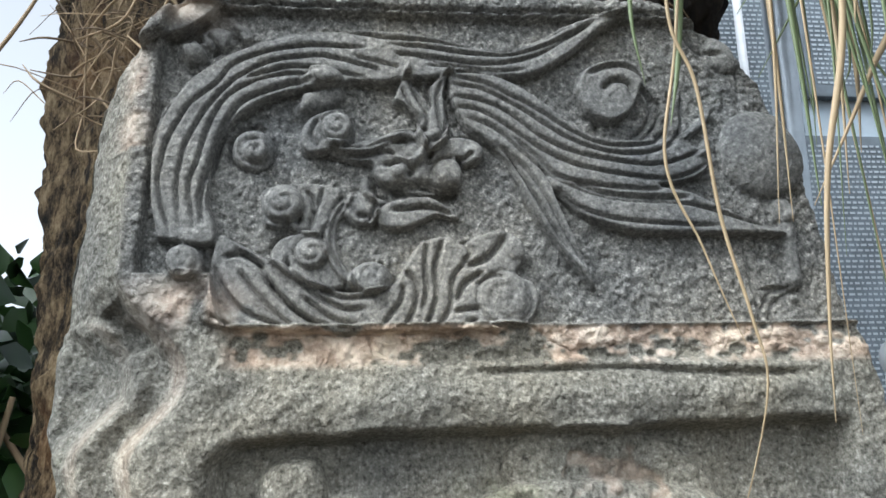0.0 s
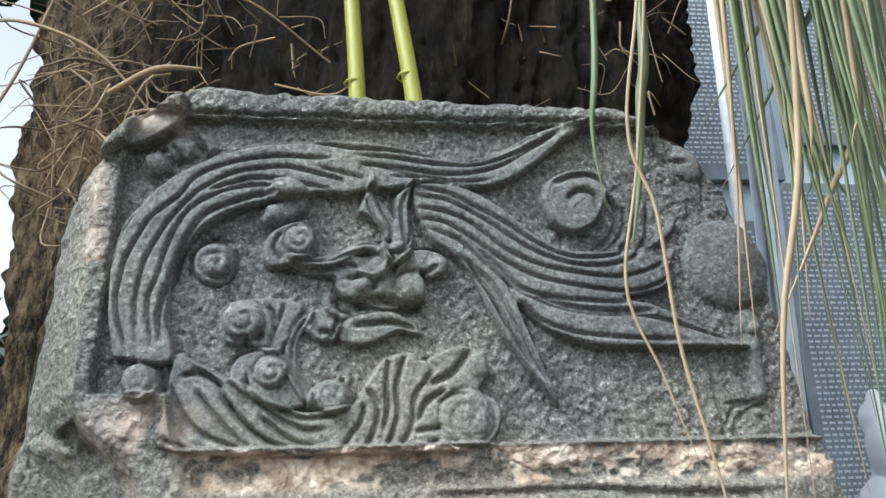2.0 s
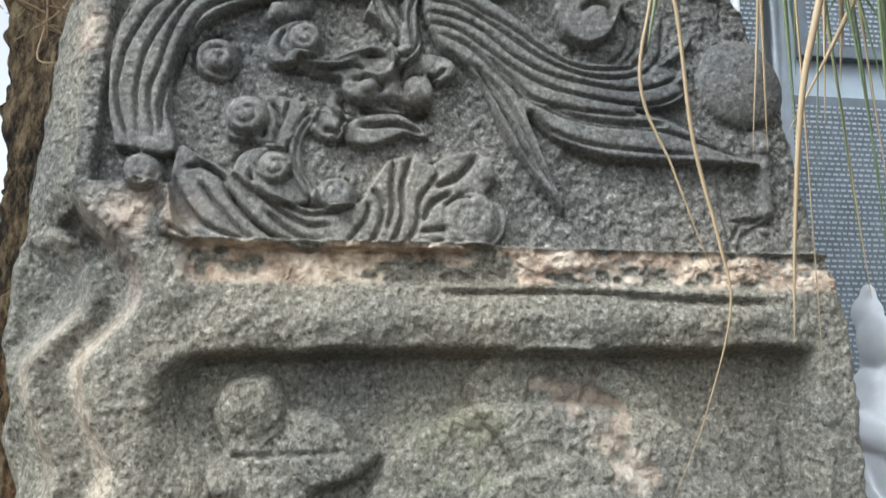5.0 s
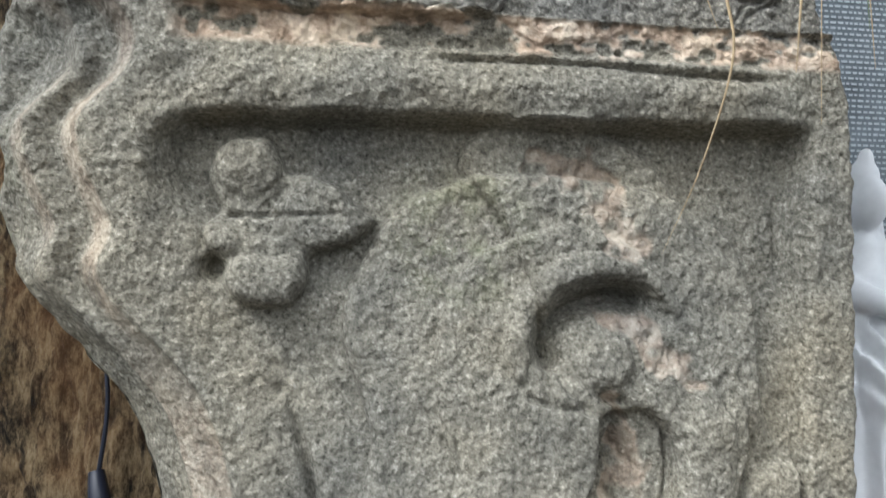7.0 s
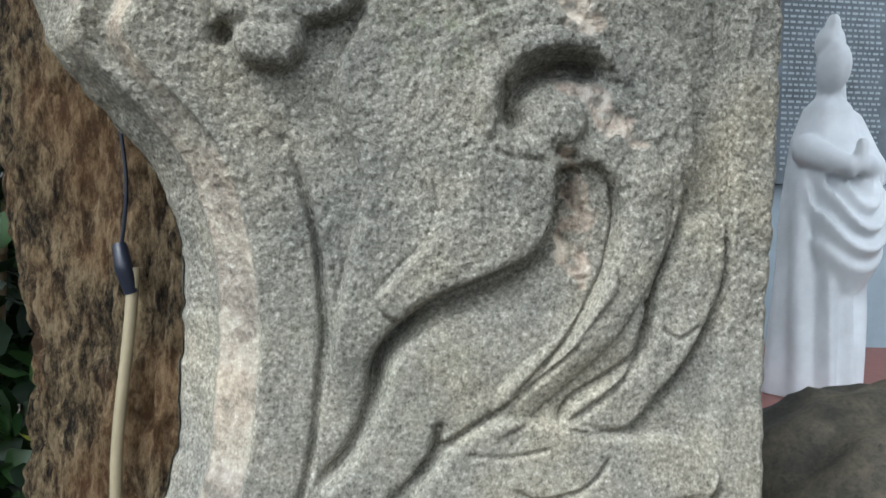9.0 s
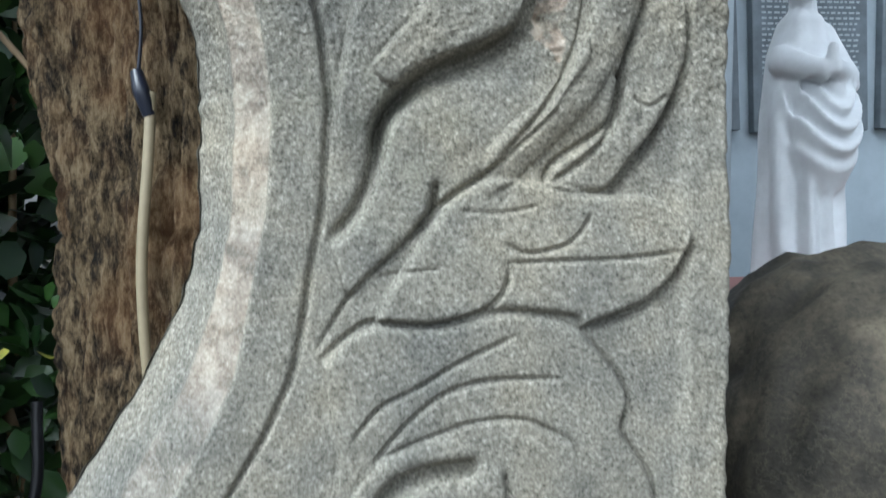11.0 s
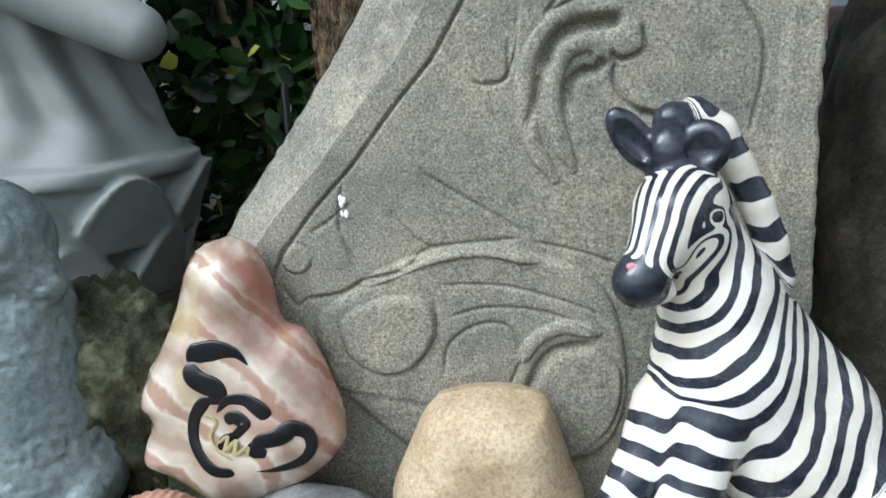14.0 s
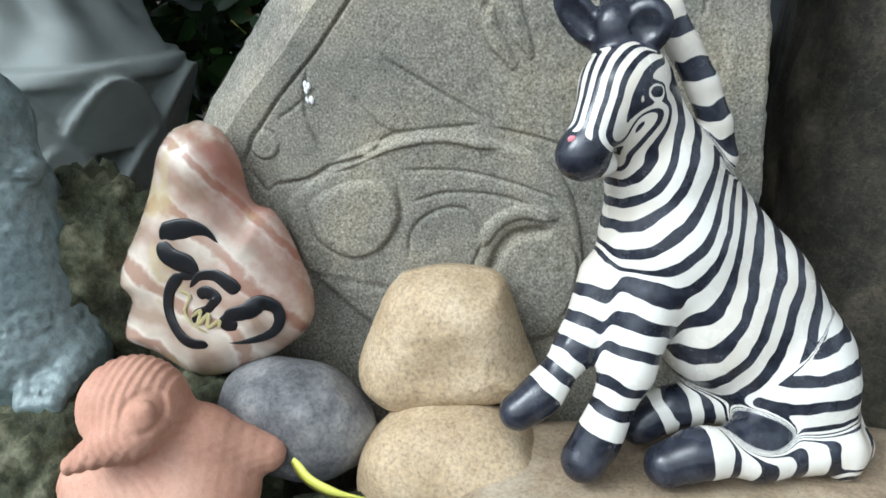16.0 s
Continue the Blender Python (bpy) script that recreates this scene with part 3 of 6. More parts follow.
# beads and curls of the mane
ridge([(-87, 1081), (-82, 1083), (-78, 1086)], 7.0, 7)
ridge([(-77, 1089), (-71, 1093), (-64, 1091)], 6.1, 6)
ridge([(-64, 1099), (-58, 1097), (-55, 1091)], 3.9, 5)
groove([(-73, 1083), (-71, 1088), (-76, 1094)], 0.9, 3.8)
groove([(-57, 1088), (-61, 1096), (-66, 1099)], 0.9, 3.2)
lump(-84, 1080, 7.2, 2.5)
ridge([(-24, 1055), (-17, 1059), (-10, 1064), (-13, 1070), (-23, 1068)], 7.0, 8)
lump(-23, 1056, 7.0, 3)
area([(-25, 1034), (-24, 1043), (-18, 1050), (-6, 1054), (2, 1046), (1, 1035), (-9, 1030), (-21, 1028)], 8.5, 2.2)
curl(-6, 1043, 8.1, 5.4, 1)
groove([(-15, 1032), (-19, 1039), (-16, 1047)], 0.9, 3.2)
curl(-48, 1030, 11.4, 8.8, -1)
curl(-46, 1028, 6.7, 2.7, -1)
groove([(-59, 1021), (-59, 1035), (-52, 1043), (-42, 1042)], 1.1, 3.8)
area([(-43, 1007), (-38, 1011), (-26, 1013), (-12, 1013), (-2, 1009), (-8, 997), (-12, 986), (-18, 985), (-29, 989), (-40, 990)], 5.9, 1.9)
curl(-31, 1001, 10.3, 7.4, 1)
groove([(-20, 1009), (-16, 1002), (-17, 988)], 1, 3.8)
groove([(-12, 1010), (-14, 1000), (-16, 997)], 0.8, 3.0)
groove([(-29, 989), (-29, 994)], 1.1, 3.8)
groove([(-23, 991), (-23, 995)], 1.1, 3.8)
area([(-36, 971), (-35, 980), (-30, 985), (-21, 988), (-12, 986), (-6, 975), (2, 961), (-11, 958), (-25, 963)], 6.5, 2.2)
curl(-16, 976, 8.3, 6.1, 1)
groove([(-36, 979), (-32, 984), (-23, 987), (-15, 987)], 1, 3.2)
area([(1, 959), (4, 969), (12, 973), (22, 970), (24, 962), (16, 957)], 7.8, 1.9)
curl(14, 965, 8.9, 3.4, -1)
area([(-86, 969), (-84, 976), (-77, 979), (-69, 975), (-67, 966), (-72, 960), (-80, 961)], 9.8, 2.2)
curl(-77, 970, 7.5, 2.0, 1)
# head, brow, snout and jaw
area([(-12, 1035), (1, 1035), (12, 1039), (26, 1045), (36, 1043), (42, 1034), (52, 1042), (66, 1040), (71, 1034), (68, 1028), (61, 1026), (56, 1030), (59, 1020), (56, 1013), (49, 1011), (39, 1010), (24, 1013), (17, 1014), (12, 1019), (12, 1024), (1, 1026), (-8, 1028)], 7.8, 1.7)
ridge([(-8, 1032), (5, 1030), (18, 1036), (29, 1040), (38, 1035), (36, 1027), (30, 1025), (24, 1028)], 2.2, 4.5)
groove([(-5, 1032), (9, 1032), (19, 1036), (31, 1037)], 0.9, 3.5)
groove([(-8, 1028), (7, 1028), (19, 1031), (24, 1030)], 0.9, 3.5)
groove([(12, 1039), (23, 1042), (35, 1043)], 0.8, 2.5)
lump(26, 1021, 4.2, 3.5)
groove([(18, 1024), (27, 1025), (33, 1022), (31, 1018)], 1.1, 5.0)
groove([(38, 1040), (42, 1033), (41, 1025)], 1.2, 5.0)
lump(34, 1031, 5.3, 3)
lump(51, 1020, 8.6, 5)
groove([(45, 1016), (43, 1023), (47, 1028), (54, 1030)], 1.0, 3.8)
groove([(56, 1028), (61, 1030), (64, 1032)], 1, 4.4)
lump(65, 1032, 4.7, 3)
groove([(38, 1037), (49, 1041), (60, 1043), (69, 1042)], 1, 3.8)
groove([(22, 1011), (30, 1013), (41, 1013), (50, 1010), (57, 1012)], 2.2, 8.1)
ridge([(10, 1018), (9, 1012), (13, 1006), (20, 1005)], 2.8, 5)
groove([(14, 1015), (15, 1009), (20, 1007)], 0.9, 3.5)
area([(14, 998), (20, 1004), (30, 1007), (43, 1008), (53, 1002), (58, 996), (47, 998), (38, 994), (28, 990), (18, 991)], 7.8, 1.7)
groove([(23, 1000), (32, 1001), (42, 1002), (55, 999)], 1.1, 5.0)
area([(-1, 997), (1, 1006), (10, 1009), (17, 1002), (14, 993), (6, 991)], 8.5, 2.1)
groove([(6, 996), (11, 996)], 1.1, 4.4)
groove([(15, 1004), (14, 998), (11, 993)], 1, 3.8)
ridge([(2, 1006), (-4, 999), (-8, 989), (-6, 977), (-1, 968), (5, 961)], 3.1, 5.5)
groove([(0, 1004), (-5, 996), (-7, 986), (-5, 975), (1, 966)], 0.8, 3.0)
# flame crest
area([(22, 1060), (26, 1072), (30, 1081), (33, 1070), (38, 1064), (42, 1058), (41, 1068), (45, 1074), (51, 1078), (49, 1066), (51, 1056), (52, 1047), (50, 1037), (40, 1031), (34, 1040), (36, 1049), (29, 1057)], 8.5, 1.7)
groove([(30, 1072), (35, 1061), (40, 1052), (39, 1043)], 0.8, 3.8)
groove([(26, 1068), (31, 1058), (38, 1048)], 0.8, 3.8)
groove([(48, 1073), (45, 1063), (46, 1053), (48, 1044)], 0.8, 3.8)
groove([(50, 1060), (50, 1047), (44, 1038)], 0.8, 3.8)
groove([(34, 1046), (41, 1045)], 1, 3.8)
# lower tuft
area([(-63, 957), (-64, 970), (-61, 984), (-53, 981), (-39, 974), (-28, 970), (-6, 959), (8, 958), (24, 962), (30, 972), (33, 977), (39, 985), (53, 988), (58, 984), (68, 989), (80, 992), (89, 987), (91, 977), (87, 970), (96, 964), (98, 955), (93, 945), (82, 942), (71, 943), (68, 939), (-55, 937)], 7.8, 1.9)
groove([(-63, 968), (-58, 960), (-49, 948), (-36, 942), (-25, 939)], 1.0, 4.5)
groove([(-52, 977), (-42, 971), (-35, 961), (-23, 948), (-12, 941)], 1.0, 4.5)
groove([(-50, 966), (-42, 956), (-32, 946), (-23, 939)], 1.0, 4.5)
groove([(-28, 974), (-25, 966), (-14, 956), (0, 949), (11, 949)], 1.0, 4.5)
groove([(-38, 963), (-29, 953), (-15, 943), (1, 939)], 1.0, 4.5)
groove([(-11, 958), (2, 954), (17, 956)], 1.0, 4.5)
groove([(-19, 954), (-5, 944), (11, 940)], 1.0, 4.5)
groove([(29, 962), (29, 955), (24, 947), (19, 939)], 1.0, 4.5)
groove([(29, 970), (36, 961), (35, 950), (31, 941)], 1.0, 4.5)
groove([(41, 986), (40, 970), (41, 960), (39, 949)], 1.0, 4.5)
groove([(49, 986), (45, 971), (46, 957), (43, 946), (41, 942)], 1.0, 4.5)
groove([(60, 974), (54, 965), (53, 952), (47, 941)], 1.0, 4.5)
groove([(55, 949), (68, 951)], 1.0, 4.5)
groove([(66, 945), (57, 941)], 1.0, 4.5)
groove([(-61, 943), (-51, 938)], 1.0, 4.5)
groove([(-57, 973), (-49, 974), (-38, 968)], 1.0, 4.5)
groove([(81, 988), (72, 977), (61, 972)], 1.4, 5.6)
groove([(69, 969), (60, 963), (56, 954)], 1.2, 4.8)
groove([(59, 986), (63, 979), (59, 974)], 1, 3.8)
curl(80, 956, 13.9, 4.1, -1)
lump(86, 982, 6.1, 2.5)
groove([(66, 963), (73, 967), (80, 967)], 1.1, 4.4)
# tail locks streaming to the edge
area([(50, 1079), (70, 1079), (85, 1075), (101, 1066), (116, 1054), (131, 1046), (150, 1045), (166, 1047), (178, 1046), (195, 1037), (186, 1025), (165, 1020), (181, 1017), (204, 1007), (234, 996), (206, 994), (174, 993), (153, 993), (135, 996), (119, 1004), (108, 1014), (114, 998), (121, 981), (128, 962), (117, 974), (105, 989), (94, 1006), (84, 1027), (74, 1038), (61, 1047), (53, 1063)], 9.1, 2.2)
groove([(52, 1076), (70, 1073), (85, 1066), (101, 1058), (119, 1047), (137, 1041), (156, 1042), (169, 1046)], 0.85, 3.8)
groove([(52, 1071), (70, 1069), (88, 1060), (104, 1050), (119, 1042), (137, 1037), (156, 1037), (172, 1042)], 0.85, 3.8)
groove([(52, 1064), (67, 1063), (82, 1057), (100, 1044), (118, 1036), (140, 1032), (162, 1031), (178, 1035), (193, 1043)], 0.85, 3.8)
groove([(52, 1058), (67, 1057), (82, 1049), (100, 1037), (118, 1029), (139, 1025), (164, 1023), (180, 1026), (192, 1033)], 0.85, 3.8)
groove([(61, 1052), (76, 1047), (91, 1034), (106, 1022), (124, 1014), (145, 1010), (173, 1010), (191, 1007), (209, 1002), (228, 997)], 0.85, 3.8)
groove([(85, 1043), (97, 1033), (110, 1022), (130, 1018), (148, 1017), (167, 1017)], 0.85, 3.8)
groove([(76, 1039), (85, 1030), (95, 1013), (105, 995), (117, 978)], 0.85, 3.8)
groove([(85, 1033), (97, 1019), (107, 1001), (114, 987), (122, 974)], 0.85, 3.8)
groove([(100, 1028), (106, 1017), (113, 1000), (120, 984)], 0.85, 3.8)
groove([(110, 1015), (119, 1006), (132, 1001), (147, 999), (169, 998), (197, 998)], 0.85, 3.8)
groove([(81, 1037), (90, 1022), (101, 1004), (111, 987)], 0.85, 3.8)
groove([(118, 1019), (133, 1014), (154, 1012), (179, 1013)], 1.1, 4.4)
# spiral lock and the arcs round it
area([(121, 1073), (125, 1084), (136, 1091), (151, 1092), (160, 1084), (158, 1076), (151, 1061), (138, 1055), (127, 1060)], 9.1, 1.9)
groove([(136, 1074), (142, 1079), (150, 1078), (153, 1071)], 1.2, 5.6)
groove([(128, 1082), (138, 1087), (150, 1088), (160, 1081), (166, 1069), (162, 1056), (151, 1047)], 1.2, 4.5)
groove([(170, 1073), (169, 1060), (158, 1046)], 0.9, 3.5)
groove([(176, 1078), (176, 1060), (164, 1044)], 0.9, 3.5)
groove([(184, 1077), (182, 1056), (170, 1041)], 0.9, 3.5)
ridge([(198, 1068), (194, 1060), (184, 1051)], 2.5, 4.5)
ridge([(196, 1050), (192, 1042), (187, 1037)], 2.2, 4)
# boss and worn carving by the edge
lump(227, 1043, 25.6, 10)
lump(236, 1010, 7.2, 5)
ridge([(238, 1010), (237, 988), (238, 967)], 4.5, 5)
groove([(217, 953), (224, 964), (234, 967), (218, 966)], 1, 3.2)
groove([(212, 990), (215, 969), (217, 946)], 0.9, 3.0)
groove([(223, 947), (223, 955), (230, 962), (241, 967)], 1, 3.2)
lump(211, 1103, 11.7, 4)
groove([(188, 1114), (196, 1104), (209, 1102)], 1.2, 3.8)
groove([(215, 1125), (218, 1090), (218, 1073)], 1, 2.5)
# the broken ledge
groove([(64, 919), (98, 921), (140, 923), (183, 921), (239, 922)], 1.3, 3.5)
ridge([(65, 923), (98, 924), (140, 926), (183, 925), (239, 926)], 2.5, 2)
groove([(-112, 950), (-104, 938), (-98, 926)], 6, 9)
# bud in the hollow field
area([(-37, 862), (-33, 873), (-22, 879), (-9, 878), (-1, 864), (8, 864), (23, 858), (34, 848), (41, 844), (34, 834), (24, 829), (12, 825), (11, 813), (4, 802), (-5, 800), (-17, 801), (-25, 810), (-27, 819), (-34, 826), (-37, 836), (-31, 844), (-36, 854)], 9, 6)
lump(-19, 867, 15.8, 3)
lump(17, 846, 18.4, 2.5)
lump(-6, 817, 16.3, 3)
groove([(-30, 841), (-15, 842), (3, 843), (24, 845)], 0.9, 2.2)
groove([(-2, 863), (-4, 853), (-10, 845)], 2, 2)
groove([(-27, 819), (-19, 824), (9, 826)], 3, 2.5)
pit(-32, 816, 6, 10)
# great scrolled leaf
area([(79, 872), (82, 883), (91, 891), (108, 896), (130, 897), (153, 893), (172, 885), (188, 868), (199, 844), (220, 831), (231, 806), (234, 767), (236, 723), (136, 722), (122, 791), (104, 839), (87, 862)], 6, 6, (0.72, 0.78))
area([(86, 868), (57, 855), (43, 839), (34, 821), (29, 804), (28, 787), (33, 773), (40, 754), (43, 739), (37, 708), (33, 685), (30, 662), (30, 639), (33, 616), (52, 621), (53, 647), (66, 666), (86, 683), (112, 695), (133, 705), (145, 718), (150, 738), (149, 753), (168, 759), (182, 748), (184, 724), (171, 685), (157, 662), (139, 641), (124, 623), (159, 617), (194, 641), (207, 687), (225, 740), (229, 768), (225, 836), (184, 863), (134, 870)], 7, 5, (0.615, 0.675))
area([(132, 846), (105, 838), (88, 828), (77, 812), (71, 794), (71, 775), (74, 749), (81, 732), (77, 716), (61, 698), (51, 682), (66, 671), (85, 684), (112, 696), (133, 706), (144, 720), (150, 738), (147, 754), (138, 760), (128, 772), (122, 787), (128, 802), (143, 811), (161, 815), (177, 813), (167, 834)], 4, 4)
groove([(80, 747), (83, 732), (79, 716), (64, 700), (52, 685)], 1.4, 2.2)
groove([(45, 748), (45, 734), (39, 708), (33, 682)], 1.6, 1.5)
ridge([(109, 774), (108, 792), (115, 811), (133, 824), (155, 825), (174, 816), (185, 807)], 6.9, 4)
groove([(128, 777), (123, 788), (129, 802), (143, 810), (160, 813), (173, 810)], 5, 13)
lump(151, 782, 12.6, 4)
groove([(112, 764), (127, 760), (141, 761)], 1.4, 2.5)
groove([(147, 767), (153, 764), (160, 764)], 2.2, 5)
groove([(153, 760), (159, 747), (158, 729), (154, 711)], 4.5, 5)
groove([(152, 750), (152, 735), (146, 715), (131, 701), (112, 691), (94, 684), (78, 676), (66, 664), (56, 647), (54, 624)], 4.2, 9)
area([(54, 639), (63, 655), (83, 669), (101, 678), (122, 682), (137, 691), (155, 705), (178, 711), (184, 693), (172, 675), (157, 659), (133, 635), (119, 614), (56, 615)], 4, 12, (0.615, 0.675))
ridge([(199, 767), (202, 743), (199, 718), (187, 690), (172, 667), (154, 649), (136, 632), (122, 614)], 13.7, 4)
groove([(181, 754), (185, 730), (181, 708), (171, 685), (157, 662), (139, 641), (129, 631)], 1.6, 3.4)
groove([(221, 762), (225, 740), (220, 716), (208, 689), (206, 663), (194, 641), (173, 623), (159, 614)], 1.5, 3.2)
groove([(224, 845), (229, 809), (231, 762)], 1.2, 2)
groove([(246, 862), (252, 794), (251, 763), (253, 701), (245, 672), (233, 650), (214, 629), (204, 613)], 1.7, 3.6)
area([(222, 725), (234, 733), (250, 735), (253, 701), (244, 672), (232, 651), (213, 629), (198, 613), (175, 614), (194, 640), (207, 662), (210, 689)], 5, 7, (0.615, 0.675))
groove([(215, 669), (226, 664), (238, 671)], 1.1, 2.2)
groove([(209, 683), (202, 684)], 1.6, 3)
groove([(14, 741), (20, 713), (27, 673), (29, 645)], 1.6, 2)
groove([(-4, 777), (2, 771), (0, 760)], 1.6, 1.6)
# lower lobes and fan
area([(26, 577), (43, 599), (52, 627), (57, 652), (77, 674), (159, 676), (163, 662), (137, 635), (115, 617), (92, 602), (89, 609), (86, 594), (70, 579), (55, 564), (37, 548)], 4, 8, (0.69, 0.63))
groove([(76, 674), (57, 654), (53, 628), (44, 603), (27, 581)], 3, 6)
groove([(90, 616), (88, 600), (78, 585)], 2.6, 5)
groove([(167, 663), (137, 635), (115, 617), (92, 602), (70, 577), (55, 564), (37, 546), (18, 515)], 1.4, 3)
groove([(208, 672), (198, 652), (165, 629), (158, 616)], 1.7, 3.6)
area([(158, 614), (165, 629), (198, 652), (209, 678), (247, 679), (237, 656), (218, 630), (203, 613), (180, 610)], 5, 6, (0.69, 0.63))
groove([(247, 675), (230, 643), (207, 616), (201, 612)], 3, 6)
area([(52, 530), (63, 554), (92, 598), (118, 617), (158, 616), (191, 609), (227, 608), (248, 596), (256, 580), (248, 561), (228, 542), (204, 532), (183, 525), (177, 532), (132, 537), (119, 535), (93, 529)], 5, 6)
groove([(256, 577), (247, 557), (228, 539), (205, 529), (185, 524)], 2.4, 5.5)
groove([(132, 578), (147, 572), (169, 576), (180, 584), (187, 595)], 1.1, 2.8)
groove([(132, 566), (169, 567), (208, 568), (249, 572)], 1.1, 2.6)
groove([(104, 598), (130, 597), (153, 601)], 0.9, 1.6)
groove([(135, 565), (132, 550), (119, 537), (93, 529), (78, 528), (52, 531), (37, 524), (20, 509)], 1.5, 3.6)
groove([(52, 557), (70, 561), (92, 563)], 1, 1.6)
area([(20, 506), (37, 523), (52, 528), (93, 527), (130, 535), (157, 532), (181, 523), (205, 497), (214, 477), (210, 459), (218, 446), (232, 422), (235, 390), (229, 345), (196, 339), (32, 346), (32, 385), (25, 416), (29, 454)], 4, 6, (0.37, 0.46))
groove([(183, 523), (205, 497), (215, 478), (210, 458), (218, 445), (233, 421), (236, 389), (229, 345)], 1.7, 3.4)
groove([(38, 459), (55, 479), (78, 490), (104, 505), (138, 520)], 1.3, 2.8)
groove([(51, 445), (70, 467), (93, 485), (123, 493), (166, 493)], 1.4, 3.2)
groove([(55, 448), (78, 457), (112, 467), (143, 468), (166, 459)], 1.3, 2.6)
groove([(154, 463), (174, 454), (182, 443)], 1.1, 1.8)
ridge([(62, 304), (43, 334), (35, 373), (37, 406), (51, 430), (72, 446), (93, 450), (110, 448)], 8.1, 3)
groove([(51, 400), (59, 424), (78, 435), (104, 438), (115, 436)], 4.2, 9)
groove([(38, 354), (44, 377), (48, 396)], 3, 4)
ridge([(78, 313), (64, 345), (59, 384), (68, 413), (89, 422), (100, 414), (97, 404)], 8.1, 3.5)
groove([(72, 364), (73, 387), (83, 396), (96, 399), (102, 410)], 3.6, 6.5)
lump(119, 424, 16.3, 3.5)
groove([(133, 434), (135, 415), (118, 407), (108, 413)], 1.7, 4)
groove([(112, 405), (112, 387), (124, 369), (146, 360), (168, 360)], 2, 4)
groove([(134, 362), (150, 358), (166, 359)], 2.6, 5)
groove([(-12, 392), (3, 388), (17, 393), (27, 416), (30, 454)], 1.2, 2)
# broken, flaking patches down the scroll
spalled([(119, 874), (133, 871), (147, 864), (151, 849), (158, 838)], 12.5)
spalled([(153, 804), (165, 801), (172, 787), (187, 776)], 9.4)
spalled([(154, 765), (159, 755), (165, 739), (162, 723)], 7.8)
spalled([(162, 750), (168, 735), (161, 711), (165, 699)], 9.8)
# foot of the leg: small scrolls
curl(-178, 235, 15.0, 2.5, 1)
groove([(-130, 307), (-135, 264), (-122, 227)], 1.6, 2.4)
groove([(-171, 195), (-139, 200), (-112, 214), (-75, 223)], 1.6, 4)
groove([(-75, 223), (-55, 242), (-20, 246), (30, 250)], 1.6, 2.2)
groove([(-57, 314), (-9, 283), (35, 255)], 1.6, 1.8)
groove([(45, 246), (85, 236), (120, 224)], 1.6, 2.2)
groove([(-50, 193), (-50, 160), (-72, 127), (-102, 119), (-132, 136), (-140, 160)], 1.6, 2.6)
groove([(-41, 209), (15, 206), (66, 192), (107, 176)], 1.6, 1.8)
groove([(-36, 177), (0, 185), (56, 179), (97, 159)], 1.6, 2.2)
groove([(-43, 117), (-37, 149), (-11, 168), (18, 166), (31, 137), (17, 97)], 1.6, 2.2)
groove([(-151, 104), (-124, 97), (-92, 90), (-58, 84)], 1.6, 3)
groove([(-89, 279), (-65, 252), (-45, 242)], 1.6, 1.8)
groove([(-2, 390), (19, 394), (21, 426)], 1.6, 2)
groove([(-163, 259), (-147, 269), (-123, 287)], 1.6, 1.6)
groove([(-196, 211), (-182, 189), (-171, 195)], 1.6, 2)
groove([(38, 97), (49, 126), (66, 142), (97, 145)], 4, 7)
groove([(107, 142), (125, 120), (126, 85), (113, 53), (89, 32)], 1.6, 2.4)
ridge([(-118, 210), (-55, 234), (-5, 241), (45, 230)], 6, 4)
area([(-139, 160), (-132, 183), (-92, 199), (-57, 193), (-50, 160), (-72, 127), (-102, 119), (-132, 136)], 4, 9)
ridge([(30, 131), (46, 154), (71, 165), (102, 159)], 7, 4)
area([(-151, 106), (-162, 177), (-86, 221), (-25, 241), (65, 230), (116, 186), (130, 85), (89, 25), (-51, 24)], 5, 10)

HH_CUT = np.abs(HH - BARE)
HH *= 1 + 0.28 * (1 - step01(GZ, 0.90, 0.94))
# moulded border falling back to the edge, weathering, worn rims
front = curve_of(FRONT, ZR)[:, None]
back = np.clip((front - GX) / (front - xl[:, None]), 0, 1)
fall = 0.003 * step01(back, 0.0, 0.05) + 0.017 * np.clip((back - 0.03) / 0.47, 0, 1) + 0.007 * step01(back, 0.48, 0.54) + 0.026 * np.clip((back - 0.52) / 0.48, 0, 1)
scrolled = step01(GZ, 0.77, 0.81) * (1 - step01(GZ, 0.938, 0.946))
fall = fall * (1 - scrolled) + scrolled * (0.019 * step01(front - GX, -0.003, 0.018) - 0.004 * np.exp(-((front - GX - 0.027) / 0.006) ** 2) + 0.016 * step01(front - GX, 0.028, 0.046) + 0.010 * step01(front - GX, 0.044, 0.056))
rim = np.minimum(GX - xl[:, None], xr[:, None] - GX)
fall = fall + 0.006 * np.clip(1 - rim / 0.006, 0, 1) ** 2
fall = fall + 0.005 * np.clip(1 - (1.1295 - GZ) / 0.006, 0, 1) ** 2
GRIT = 0.25 + 0.75 * step01(GZ, 0.60, 0.78)
rough = GRIT * (0.0009 * vnoise(GX, GZ, 38, 11) + 0.0008 * vnoise(GX, GZ, 110, 12) + 0.0006 * vnoise(GX, GZ, 290, 13)) + 0.0018 * vnoise(GX, GZ, 9, 14)
lower = 1 - inpanel
carved = step01(HH_CUT, 0.0008, 0.003)
uncut = inpanel * (1 - carved)
pitted = 0.0011 * vnoise(GX, GZ, 240, 91) + 0.0009 * vnoise(GX, GZ, 470, 92)
